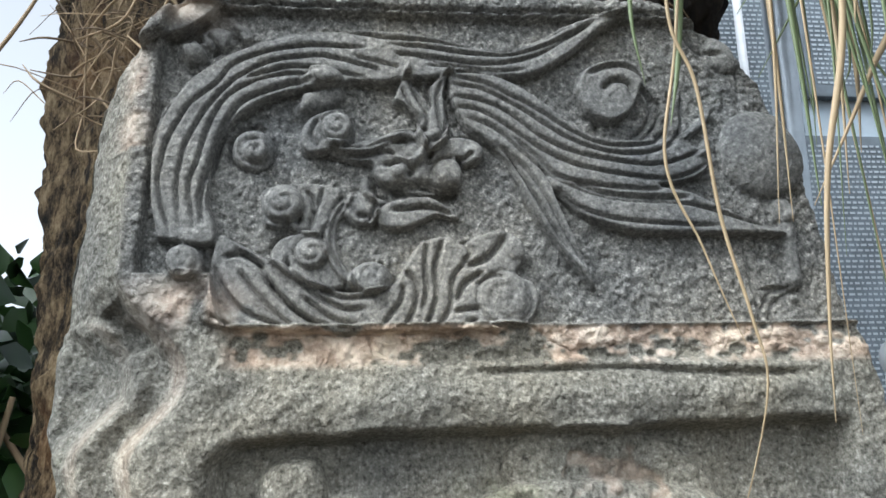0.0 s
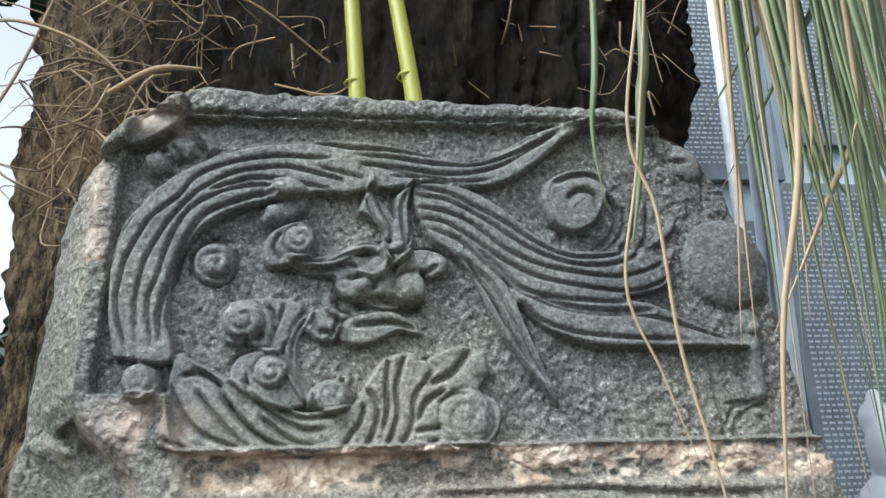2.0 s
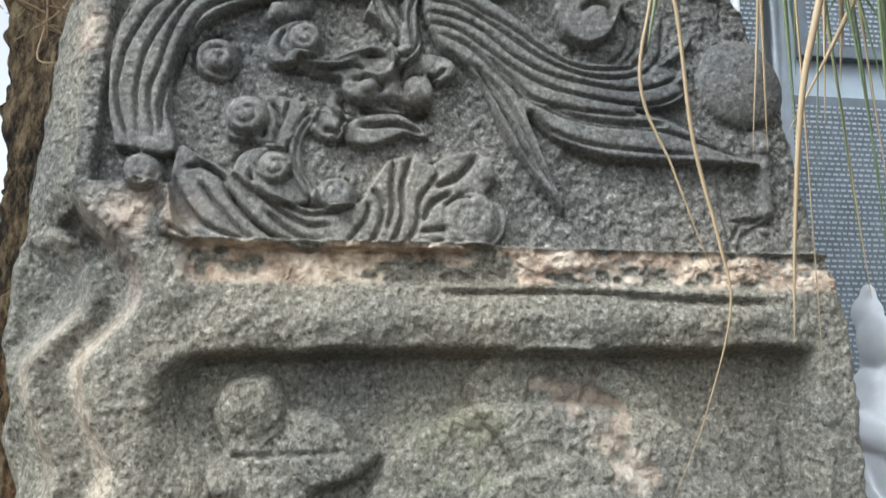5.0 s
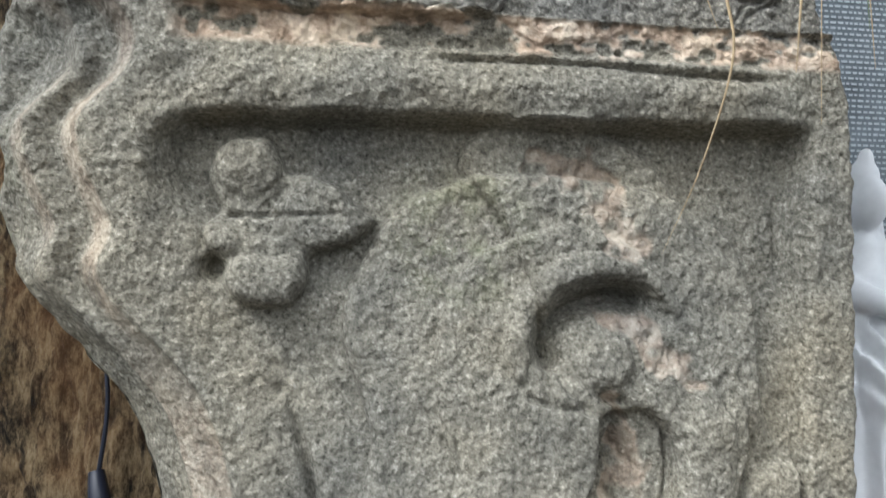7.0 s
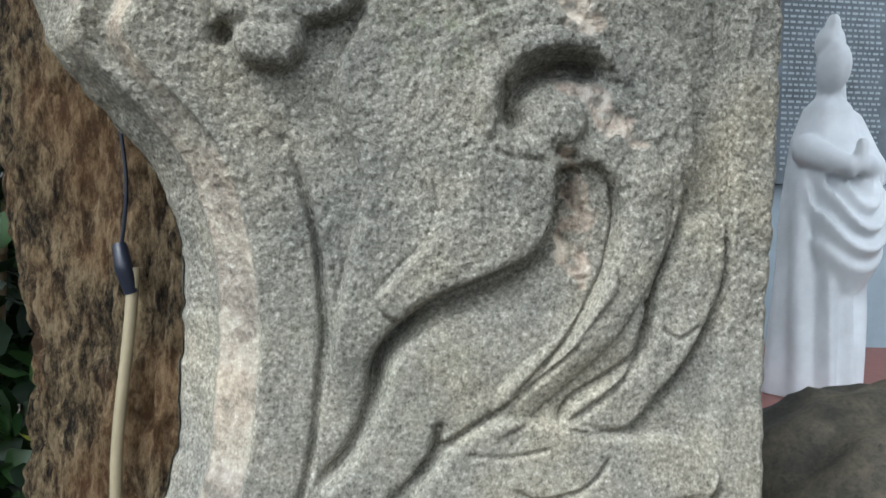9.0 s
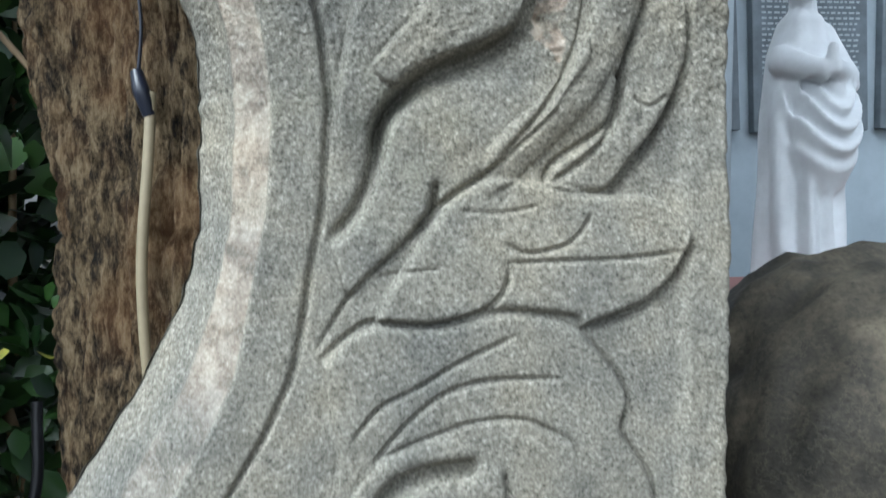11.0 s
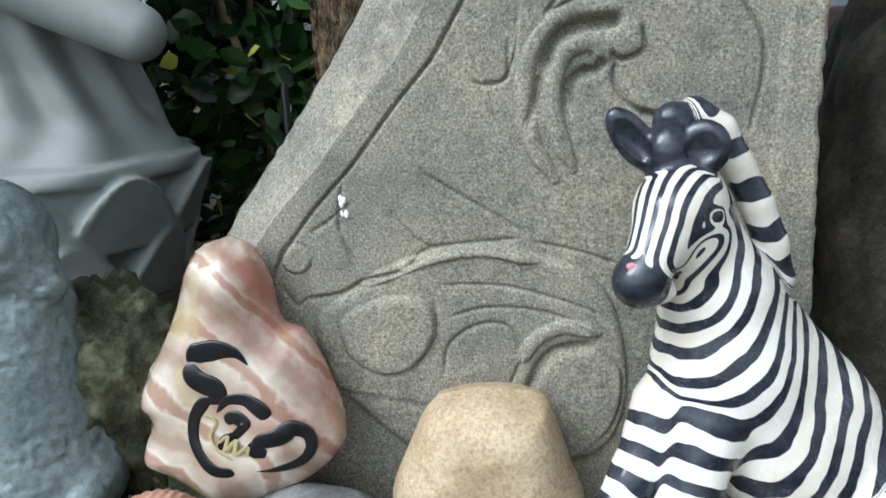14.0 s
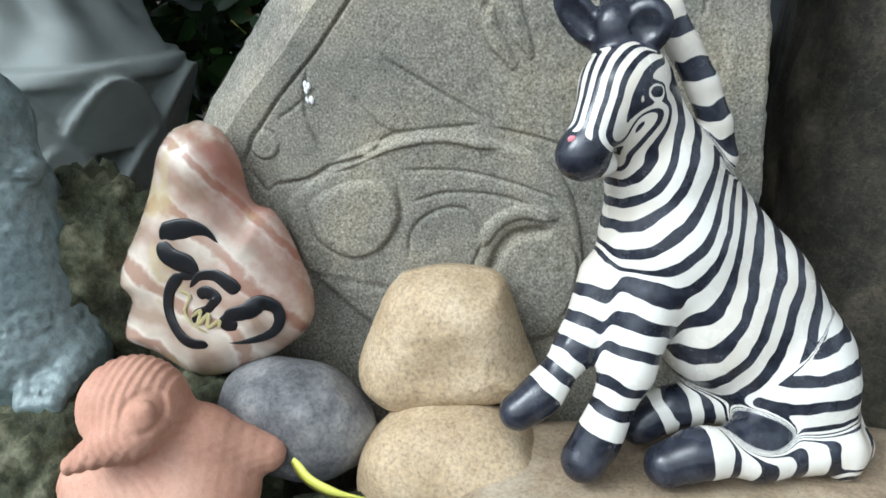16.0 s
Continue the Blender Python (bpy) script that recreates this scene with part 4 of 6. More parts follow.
rough = rough + pitted * uncut + lower * (0.0006 * vnoise(GX, GZ, 430, 93) + 0.0004 * vnoise(GX, GZ, 240, 94)) * GRIT ** 2
GY = fall - HH + rough * (0.75 * (1 - carved * inpanel) + 0.4 * carved * inpanel + 0.25 * lower)
topdrop = np.clip(GZ - 1.10, 0, 1) / 0.0295
GZ = GZ + topdrop * (0.0015 * vnoise(GX, GX * 0, 70, 15) + 0.001 * vnoise(GX, GX * 0, 200, 16) + (GX - 0.05) * 0.02)
NR = len(ZR)
verts = np.stack([GX, GY, GZ], -1).reshape(-1, 3)
ii, jj = np.meshgrid(np.arange(NR - 1), np.arange(NC - 1), indexing="ij")
faces = np.stack([ii * NC + jj, ii * NC + jj + 1, (ii + 1) * NC + jj + 1, (ii + 1) * NC + jj], -1).reshape(-1, 4)
# sides, top and back
ring = np.concatenate([np.arange(0, NR) * NC, (NR - 1) * NC + np.arange(1, NC), (np.arange(NR - 2, -1, -1)) * NC + NC - 1, np.arange(NC - 2, 0, -1)])
loop = verts[ring]
off = len(verts)
layers = [verts]
prev = ring
for depth, inset in ((0.055, 0.0), (0.085, 0.0), (0.10, 0.012)):
    lv = loop.copy()
    lv[:, 0] += np.where(loop[:, 0] < 0.08, inset, -inset) + 0.001 * vnoise(loop[:, 2] + depth * 3, loop[:, 0], 90, 17)
    lv[:, 1] = depth
    lv[:, 2] -= np.where(loop[:, 2] > 1.1, inset, 0)
    layers.append(lv)
    cur = off + np.arange(len(ring))
    nxt = np.roll(np.arange(len(ring)), -1)
    faces = np.vstack([faces, np.stack([prev, cur, cur[nxt], prev[nxt]], 1)])
    prev, off = cur, off + len(ring)
k = np.arange(NR - 1)
right = NR + NC - 2 + (NR - 1 - k)
base = prev[0]
rightn = np.where(k + 1 == NR - 1, NR + NC - 2, NR + NC - 2 + (NR - 2 - k))
faces = np.vstack([faces, np.stack([base + k, base + k + 1, base + rightn, base + np.minimum(right, len(ring) - 1)], 1)])
allv = np.vstack(layers)
pad = np.zeros(len(allv) - NR * NC)
panelmask = step01(GZ, 0.925, 0.955) * (0.9 + 0.1 * vnoise(GX, GZ, 40, 20)) * step01(GX, front - 0.004, front + 0.004)
flake_lit = band * step01(chips + 0.35 * vnoise(GX, GZ, 14, 22), -0.22, 0.02)
edgechip = np.exp(-((GX + 0.108) / 0.007) ** 2) * step01(vnoise(GX * 0.6, GZ, 60, 23), 0.15, 0.5) * step01(GZ, 0.94, 0.96)
corner = np.exp(-(((GX + 0.075) / 0.022) ** 2 + ((GZ - 0.948) / 0.012) ** 2)) * step01(vnoise(GX, GZ, 90, 24), -0.4, 0.2)
spall = 0.62 * SPALL * step01(vnoise(GX, GZ, 150, 25), -0.8, 0.1)
topchip = np.exp(-(((GX + 0.09) / 0.02) ** 2 + ((GZ - 1.105) / 0.008) ** 2)) * 0.7
# pale chamfer: part wear, part upper-left light put into the colour
worn_lit = 0.34 * step01(back, 0.02, 0.06) * (1 - step01(back, 0.47, 0.52)) * (1 - step01(GZ, 0.74, 0.80)) * (0.25 + 0.75 * step01(GZ, 0.34, 0.50)) * step01(vnoise(GX, GZ, 30, 27), -1.1, -0.3)
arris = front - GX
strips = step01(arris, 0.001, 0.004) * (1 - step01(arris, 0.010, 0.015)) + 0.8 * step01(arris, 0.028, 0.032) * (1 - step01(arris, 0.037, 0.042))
# scroll fillets: the light they catch painted as paler stone, with some wear
worn_lit = worn_lit + 0.42 * strips * scrolled * step01(vnoise(GX, GZ, 34, 28), -0.9, -0.1)
flake_lit = np.clip(worn_lit + flake_lit + edgechip * 0.7 + corner + spall + topchip, 0, 1)
moss = 0.35 * step01(vnoise(GX, GZ, 12, 26), 0.15, 0.7) * (1 - panelmask) * step01(GZ, 0.5, 0.85)
slab = put("carved_stone_slab", mesh_from("carved_stone_slab", allv, faces, STONE, True, panel=np.concatenate([panelmask.ravel(), pad]), flake_lit=np.concatenate([flake_lit.ravel(), pad]), moss=np.concatenate([moss.ravel(), pad]), grit=np.concatenate([(GRIT * (1 - 0.45 * carved * inpanel)).ravel(), pad + 0.3]), dressed=np.concatenate([(carved * inpanel).ravel(), pad])),
           "weathered grey carved stone slab with dragon relief, standing against a tree", "stone carving")


# ---- ground and rocks ----
def ico(sub):
    bm = bmesh.new()
    bmesh.ops.create_icosphere(bm, subdivisions=sub, radius=1)
    v = np.array([q.co[:] for q in bm.verts])
    f = np.array([[q.index for q in p.verts] for p in bm.faces])
    bm.free()
    return v, f


ICO5, ICO4, ICO6 = ico(5), ico(4), ico(6)


def stone(name, at, radii, material, label, category="stone", seed=0, rot=(0, 0, 0), square=0.0, lumps=0.12, crag=0.0, taper=0.0, src=None, group="", facets=0, kind=""):
    """A rounded or craggy stone."""
    v0, f = src or ICO5
    d = v0.copy()
    p = 2 + square * 4
    r = (np.abs(d) ** p).sum(1) ** (-1 / p)
    if facets:
        cut = np.random.RandomState(seed + 50).normal(size=(facets, 3))
        cut /= np.linalg.norm(cut, axis=1)[:, None]
        for c in cut:
            q = d @ c
            r = np.where(q > 0.3, np.minimum(r, 0.84 / np.maximum(q, 0.3)), r)
    r = r * (1 + lumps * vnoise3(d + seed * 3.1, 1.4, seed) + lumps * 0.4 * vnoise3(d + seed, 3.2, seed + 1))
    if crag:
        r = r * (1 + crag * np.abs(vnoise3(d, 4.0, seed + 2)) + crag * 0.5 * vnoise3(d, 9.0, seed + 3) + crag * 0.3 * vnoise3(d, 22.0, seed + 4))
    v = d * r[:, None]
    v[:, 0] *= 1 - taper * v[:, 2]
    v[:, 1] *= 1 - taper * v[:, 2] * 0.6
    v = v * np.array(radii)
    m = pose(*at, *rot)
    return put(name, mesh_from(name, v, f, material), label, category, group, kind, at=m)


gx, gy = np.meshgrid(np.linspace(-1, 1, 140), np.linspace(-1, 1, 140), indexing="ij")
gx, gy = np.sign(gx) * (np.abs(gx) * 0.9 + 40 * np.abs(gx) ** 6), np.sign(gy) * (np.abs(gy) * 0.9 + 40 * np.abs(gy) ** 6)
gz = -0.17 + 0.02 * vnoise(gx, gy, 6, 31) + 0.008 * vnoise(gx, gy, 22, 32)
a, b = np.meshgrid(np.arange(139), np.arange(139), indexing="ij")
put("ground", mesh_from("ground", np.stack([gx, gy, gz], -1).reshape(-1, 3), np.stack([a * 140 + b, (a + 1) * 140 + b, (a + 1) * 140 + b + 1, a * 140 + b + 1], -1).reshape(-1, 4), SOIL), "dark damp garden soil under the stones", "ground", kind="structure")

stone("flat_rock", (0.27, -0.17, -0.088), (0.27, 0.13, 0.062), LEDGE, "flat brown rock ledge under the zebra figurine", "rock", 3, square=0.5, lumps=0.10, crag=0.03)
stone("boulder", (0.725, 0.30, 0.05), (0.315, 0.20, 0.50), BROWNROCK, "big damp brown boulder beside the carved slab", "boulder", 5, square=0.35, lumps=0.03, crag=0.032, src=ICO6)
stone("river_stone", (0.001, -0.105, -0.072), (0.090, 0.062, 0.080), TAN, "tan oval river stone under another stone", "stone", 9, square=0.12, lumps=0.04, group="river stones")
stone("river_stone", (-0.150, -0.082, -0.022), (0.076, 0.052, 0.060), GREYSTONE, "dark grey rounded river stone with pale veins", "stone", 12, square=0.1, lumps=0.10, group="river stones", rot=(0, 12, 0))
stone("mossy_rock", (-0.375, 0.02, 0.10), (0.075, 0.07, 0.11), MOSSY, "rough dark rock with moss and pits", "rock", 14, lumps=0.2, crag=0.2, group="mossy rocks")
stone("mossy_rock", (-0.235, -0.07, -0.055), (0.075, 0.06, 0.075), MOSSY, "rough dark rock with moss and pits", "rock", 15, lumps=0.2, crag=0.2, group="mossy rocks")
stone("mossy_rock", (-0.40, -0.10, -0.07), (0.09, 0.09, 0.085), MOSSY, "rough dark rock with moss and pits", "rock", 16, lumps=0.2, crag=0.2, group="mossy rocks")
stone("mossy_rock", (-0.09, -0.15, -0.125), (0.10, 0.06, 0.06), MOSSY, "rough dark rock with moss and pits", "rock", 17, lumps=0.2, crag=0.15, group="mossy rocks")
stone("mossy_rock", (-0.27, 0.05, 0.0), (0.09, 0.08, 0.10), MOSSY, "rough dark rock with moss and pits", "rock", 18, lumps=0.2, crag=0.2, group="mossy rocks")


# ---- the tree behind the slab ----
def trunk():
    z = np.concatenate([np.linspace(-0.2, 0.32, 40), np.linspace(0.325, 1.42, 420), np.linspace(1.45, 2.6, 50)])[:, None]
    nz, na = len(z), 620
    s0 = np.linspace(0, 1, na, endpoint=False)
    a = (2 * np.pi * s0 + 0.62 * np.sin(2 * np.pi * s0 + np.pi / 2) - 0.62)[None]
    left = np.interp(z, [-0.2, 0.3, 0.65, 0.8, 1.0, 1.2, 2.6], [-0.22, -0.200, -0.205, -0.225, -0.245, -0.262, -0.30])
    right = np.interp(z, [-0.2, 0.4, 0.8, 1.0, 1.2, 1.4, 2.6], [0.20, 0.20, 0.21, 0.25, 0.335, 0.36, 0.38])
    cx, rx = (left + right) / 2, (right - left) / 2
    ca, sa = np.cos(a), np.sin(a)
    lob = 1 + 0.05 * vnoise(a * 1.9 + 0 * z, z * 1.3, 3, 41) + 0.035 * vnoise(a * 5, z * 5, 2, 42) + 0.02 * vnoise(a * 14 + 0 * z, z * 6, 2, 43) + 0.012 * vnoise(a * 30 + 0 * z, z * 14, 2, 44)
    crack = np.abs(vnoise(a * 13 + 0.25 * vnoise(a * 6, z * 20, 1, 46), z * 9, 2.4, 47)) ** 0.6 + 0.6 * np.abs(vnoise(a * 26, z * 24, 2.2, 48)) ** 0.7
    lob = lob + 0.046 * (crack - 0.7) + 0.008 * vnoise(a * 60, z * 70, 2, 49)
    x = cx + rx * ca * lob
    y = 0.31 + 0.19 * sa * lob
    v = np.stack([x, y, z + 0 * a], -1).reshape(-1, 3)
    i, j = np.meshgrid(np.arange(nz - 1), np.arange(na), indexing="ij")
    k = (j + 1) % na
    f = np.stack([i * na + j, i * na + k, (i + 1) * na + k, (i + 1) * na + j], -1).reshape(-1, 4)
    # bark gets darker towards the top, less so on the left
    upper_dark = (step01(z, 0.85, 1.05) * (0.25 + 0.75 * step01(x, -0.20, -0.10))).ravel()
    return mesh_from("trunk", v, f, BARK, True, upper_dark=upper_dark)


tree = put("tree", None, "old tree with cracked brown bark and matted roots", "tree")
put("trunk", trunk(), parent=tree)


# ---- zebra figurine ----
def zebra():
    B, W = 3.0, -3.0
    neck = [(0.160, -0.086, 0.300), (0.181, -0.085, 0.228), (0.190, -0.088, 0.165), (0.243, -0.087, 0.090), (0.308, -0.088, 0.034)]
    nr = [0.027, 0.040, 0.053, 0.056, 0.053]
    prims = []  # kind, geometry, blend, phase start, cycles, bias
    ph = 0.0
    for i in range(4):
        L = math.dist(neck[i], neck[i + 1])
        prims.append(("c", neck[i], neck[i + 1], nr[i], nr[i + 1], 0.02, ph, L * 48, 0.0))
        ph += L * 48
    prims.append(("c", (0.208, -0.072, 0.215), (0.268, -0.070, 0.135), 0.030, 0.040, 0.03, 4.6, 6.4, 0.0))
    prims.append(("c", (0.290, -0.075, 0.105), (0.318, -0.082, 0.060), 0.038, 0.040, 0.03, 11.4, 2.5, 0.0))

    def limb(pts, rad, start, hoof=True, freq=40, bias=0.0, k=0.012):
        q = start
        for i in range(len(pts) - 1):
            L = math.dist(pts[i], pts[i + 1])
            last = hoof and i == len(pts) - 2
            prims.append(("c", pts[i], pts[i + 1], rad[i], rad[i + 1], k, q, L * freq, B if last else bias))
            q += L * freq
    limb([(0.143, -0.102, 0.135), (0.116, -0.124, 0.086), (0.088, -0.144, 0.054), (0.080, -0.149, 0.047), (0.064, -0.154, 0.037)], [0.028, 0.0175, 0.0145, 0.0148, 0.0165], 7.6)
    limb([(0.172, -0.120, 0.128), (0.155, -0.144, 0.073), (0.135, -0.158, 0.026), (0.129, -0.161, 0.012), (0.119, -0.166, -0.002)], [0.031, 0.0205, 0.0165, 0.0168, 0.0195], 8.3)
    limb([(0.338, -0.140, -0.004), (0.268, -0.156, -0.004), (0.222, -0.163, 0.005), (0.210, -0.165, 0.004), (0.188, -0.168, -0.004)], [0.022, 0.018, 0.019, 0.0185, 0.0195], 16.6, freq=36, bias=-0.25)
    limb([(0.252, -0.100, 0.018), (0.200, -0.110, 0.014), (0.182, -0.114, 0.006), (0.172, -0.118, 0.000)], [0.022, 0.018, 0.016, 0.017], 13.2, freq=42)
    limb([(0.352, -0.108, 0.010), (0.356, -0.128, -0.010), (0.340, -0.150, -0.018)], [0.013, 0.013, 0.010], 16.2, hoof=False, freq=45)
    # thigh with level stripes, dark knee
    prims.append(("e", (0.303, -0.118, 0.032), (0.052, 0.037, 0.052), None, 0.018, "thigh", 40, 0.0))
    prims.append(("e", (0.262, -0.150, 0.016), (0.026, 0.017, 0.013), None, 0.010, "z", 0, B))
    # skull, cheek, bridge, muzzle
    prims.append(("e", (0.147, -0.097, 0.300), (0.034, 0.034, 0.033), None, 0.012, "head", 0, 0.0))
    prims.append(("e", (0.157, -0.103, 0.274), (0.024, 0.026, 0.028), None, 0.014, "cheek", 0, 0.0))
    prims.append(("c", (0.138, -0.110, 0.296), (0.119, -0.127, 0.264), 0.026, 0.0185, 0.012, "head", 0, 0.0))
    prims.append(("e", (0.1125, -0.131, 0.2535), (0.0205, 0.020, 0.0205), None, 0.006, "z", 0, B))
    prims.append(("e", (0.128, -0.122, 0.243), (0.014, 0.014, 0.010), None, 0.008, "z", 0, W))
    prims.append(("e", (0.1660, -0.1220, 0.3000), (0.0058, 0.005, 0.0028), None, 0.002, "z", 0, B))
    # topknot and ears
    prims.append(("e", (0.139, -0.086, 0.340), (0.019, 0.018, 0.024), None, 0.008, "z", 0, B))
    prims.append(("e", (0.145, -0.072, 0.362), (0.016, 0.012, 0.016), (0, -30, 0), 0.008, "z", 0, B))
    prims.append(("e", (0.113, -0.084, 0.351), (0.0145, 0.008, 0.030), (0, -38, 0), 0.004, "z", 0, B))
    prims.append(("e", (0.162, -0.094, 0.345), (0.021, 0.009, 0.022), (0, 25, -20), 0.004, "z", 0, B))
    # upright mane
    mp = [(0.162, -0.066, 0.368), (0.182, -0.066, 0.354), (0.197, -0.066, 0.327), (0.215, -0.066, 0.295), (0.229, -0.066, 0.262), (0.236, -0.066, 0.233), (0.234, -0.066, 0.213)]
    for i in range(6):
        prims.append(("c", mp[i], mp[i + 1], 0.0132, 0.0132 if i < 5 else 0.009, 0.004, "mane", i, 0.0))

    def sides(p):
        for q in prims:
            if q[0] == "c":
                d, t = capsule(p, q[1], q[2], q[3], q[4])
                yield d, t, q[5], q[6], q[7], q[8]
            else:
                yield ellip(p, q[1], q[2], q[3]), None, q[4], q[5], q[6], q[7]

    def field(p):
        f = None
        for d, t, k, *_ in sides(p):
            f = d if f is None else smin(d, f, k)
        # hollow of the ears, eye sockets
        for c, r, rot in (((0.111, -0.094, 0.352), (0.009, 0.009, 0.021), (0, -38, 0)), ((0.160, -0.107, 0.346), (0.014, 0.010, 0.014), (0, 25, -20))):
            f = np.maximum(f, -ellip(p, c, r, rot))
        f = f + 0.0012 * np.exp(-(np.linalg.norm(p - np.array([0.164, -0.127, 0.301]), axis=1) / 0.008) ** 2)
        return f
    v, q = nets(field, (0.035, -0.205, -0.035), (0.385, -0.02, 0.392), 0.0024)
    num, den, bias, bden = 0, 1e-9, 0, 1e-9
    # stripes ring the cheek on the neck, sweep up over the flank and lie level on the haunch
    r1 = np.hypot(v[:, 0] - 0.121, v[:, 2] - 0.271)
    r2 = np.hypot(v[:, 0] - 0.053, v[:, 2] - 0.21) - 0.0207
    flank = step01(v[:, 0] + 0.25 * (0.12 - v[:, 2]), 0.185, 0.245)
    haunch = step01(0.056 + 0.740 * (v[:, 0] - 0.265) - v[:, 2], 0.0, 0.004) * step01(v[:, 0], 0.253, 0.265)
    run = r1 * (1 - flank) + r2 * flank
    run = run * (1 - haunch) + haunch * (0.084 - v[:, 2] + 0.2169)
    spine = 1.12 * (np.minimum(run, 0.0855) / 0.0180 + np.maximum(run - 0.0855, 0) / 0.0243)
    for d, t, k, p0, cyc, b in sides(v):
        w = np.exp(-np.clip(d, 0, 1) / 0.0022) + 1e-12
        if p0 == "z":
            phase = v[:, 2] * cyc + 0.35
        elif p0 == "thigh":
            phase = spine
        elif p0 == "head":
            c = np.array([0.140, -0.105, 0.285])
            u = np.array([0.80, -0.60, 0.0])
            phase = (v - c) @ u / (0.011 + 0.10 * np.clip(v[:, 2] - 0.25, 0.02, 0.08)) * 1.8 + 0.25
        elif p0 == "cheek":
            al = -(v[:, 0] - 0.148) * 0.51 - (v[:, 2] - 0.276) * 0.86
            ac = (v[:, 0] - 0.148) * 0.86 - (v[:, 2] - 0.276) * 0.51
            phase = ac * 112 + 14 * al + 60 * al * ac + 0.3
        elif p0 == "mane":
            phase = np.full(len(v), 0.0) + (v @ np.array([0.35, 0, -0.94])) * 27 + 0.1
        elif k >= 0.02:
            phase = spine
        else:
            phase = p0 + t * cyc
        num, den = num + w * phase, den + w
        wb = np.exp(-np.clip(d, 0, 1) / 0.0006) + 1e-14
        bias, bden = bias + wb * b, bden + wb
    me = mesh_from("zebra_figurine", v, q, ZEBRA, True, phase=num / den, bias=bias / bden - 0.17)
    ob = put("zebra_figurine", me, "glossy ceramic zebra figurine sitting on a flat rock", "figurine")
    cv, cf = ico(2)
    put("paint_chip", mesh_from("paint_chip", cv * np.array([0.0035, 0.0016, 0.003]) + np.array([0.104, -0.1422, 0.2685]), cf, PINK), "small pink chip in the glaze", parent=ob)
    return ob


zebra()


# ---- painted show stone ----
def poly_depth(p2, pts):
    """Depth inside a smooth outline (negative outside)."""
    c = spline(np.array(list(pts) + [pts[0]]), 5)
    x, z = p2[:, 0], p2[:, 1]
    inside, best = np.zeros(len(x), bool), np.full(len(x), 9.0)
    for a, b in zip(c[:-1], c[1:]):
        d = b - a
        if abs(d[1]) > 1e-9:
            inside ^= ((a[1] > z) != (b[1] > z)) & (x < a[0] + (z - a[1]) / d[1] * d[0])
        t = np.clip(((x - a[0]) * d[0] + (z - a[1]) * d[1]) / (d @ d + 1e-12), 0, 1)
        best = np.minimum(best, np.hypot(x - a[0] - t * d[0], z - a[1] - t * d[1]))
    return np.where(inside, best, -best)


SHOW = [(-0.229, 0.265), (-0.254, 0.257), (-0.269, 0.239), (-0.280, 0.207), (-0.296, 0.170), (-0.322, 0.118), (-0.312, 0.097), (-0.325, 0.057), (-0.286, 0.036), (-0.242, 0.014), (-0.184, 0.032), (-0.147, 0.057), (-0.132, 0.088), (-0.146, 0.141), (-0.165, 0.178), (-0.185, 0.189), (-0.194, 0.227), (-0.209, 0.254)]


def show_field(p):
    e = poly_depth(p[:, [0, 2]], SHOW)
    h = 0.040 * np.sqrt(1 - (1 - np.clip(e / 0.05, 0, 1)) ** 2)
    lean = -0.040 - 0.10 * (0.14 - p[:, 2])
    f = np.where(e > 0, np.abs(p[:, 1] - lean) - h, -e + np.abs(p[:, 1] - lean))
    return f * 0.6 + 0.0034 * vnoise3(p, 20, 61) + 0.0005 * vnoise3(p, 70, 62)


def show_front(x, z):
    y = np.linspace(-0.13, -0.03, 160)
    g = np.stack([np.full(160, x), y, np.full(160, z)], 1)
    inside = np.nonzero(show_field(g) < 0)[0]
    return y[inside[0]] if len(inside) else -0.07


v, q = nets(show_field, (-0.345, -0.115, -0.01), (-0.11, 0.03, 0.285), 0.0026)
warm = step01(v[:, 0] * 0.7 + v[:, 2] * 0.6, -0.12, 0.0)
rock = put("painted_rock", mesh_from("painted_rock", v, q, AGATE, True, warm=warm), "polished pink and cream rock with black scroll engraving", "rock")


def scroll(name, pts, radii, material, proud=0.0006, flat=0.14):
    pv = spline([(x, 0, z) for x, z in pts], 8)
    on = np.array([(x, show_front(x, z), z) for x, _, z in pv])
    on[:, 1] = np.convolve(np.pad(on[:, 1], 2, mode="edge"), np.ones(5) / 5, "valid")
    along = np.linspace(0, 1, 40)
    full = np.interp(along, np.linspace(0, 1, len(radii)), radii) * np.sqrt(np.clip(1 - np.abs(2 * along - 1) ** 12, 0.01, 1))
    t, f = tube([tuple(k) for k in on[::2]], list(1.22 * full), 12, 4)
    c = np.repeat(spline(on[::2], 4), 12, axis=0)
    t[:, 1] = c[:, 1] + (t[:, 1] - c[:, 1]) * flat - proud
    put(name, mesh_from(name, t, f, material), parent=rock)


scroll("scroll", [(-0.262, 0.166), (-0.252, 0.172), (-0.235, 0.177), (-0.220, 0.173), (-0.208, 0.162)], [0.003, 0.0095, 0.008, 0.005, 0.0008], BLACKPAINT)
scroll("scroll", [(-0.262, 0.164), (-0.254, 0.150), (-0.240, 0.143), (-0.236, 0.134), (-0.248, 0.130)], [0.006, 0.0085, 0.0085, 0.006, 0.003], BLACKPAINT)
scroll("scroll", [(-0.246, 0.134), (-0.258, 0.118), (-0.262, 0.098), (-0.256, 0.079), (-0.244, 0.067), (-0.226, 0.065)], [0.0055, 0.0045, 0.004, 0.004, 0.005, 0.0048], BLACKPAINT)
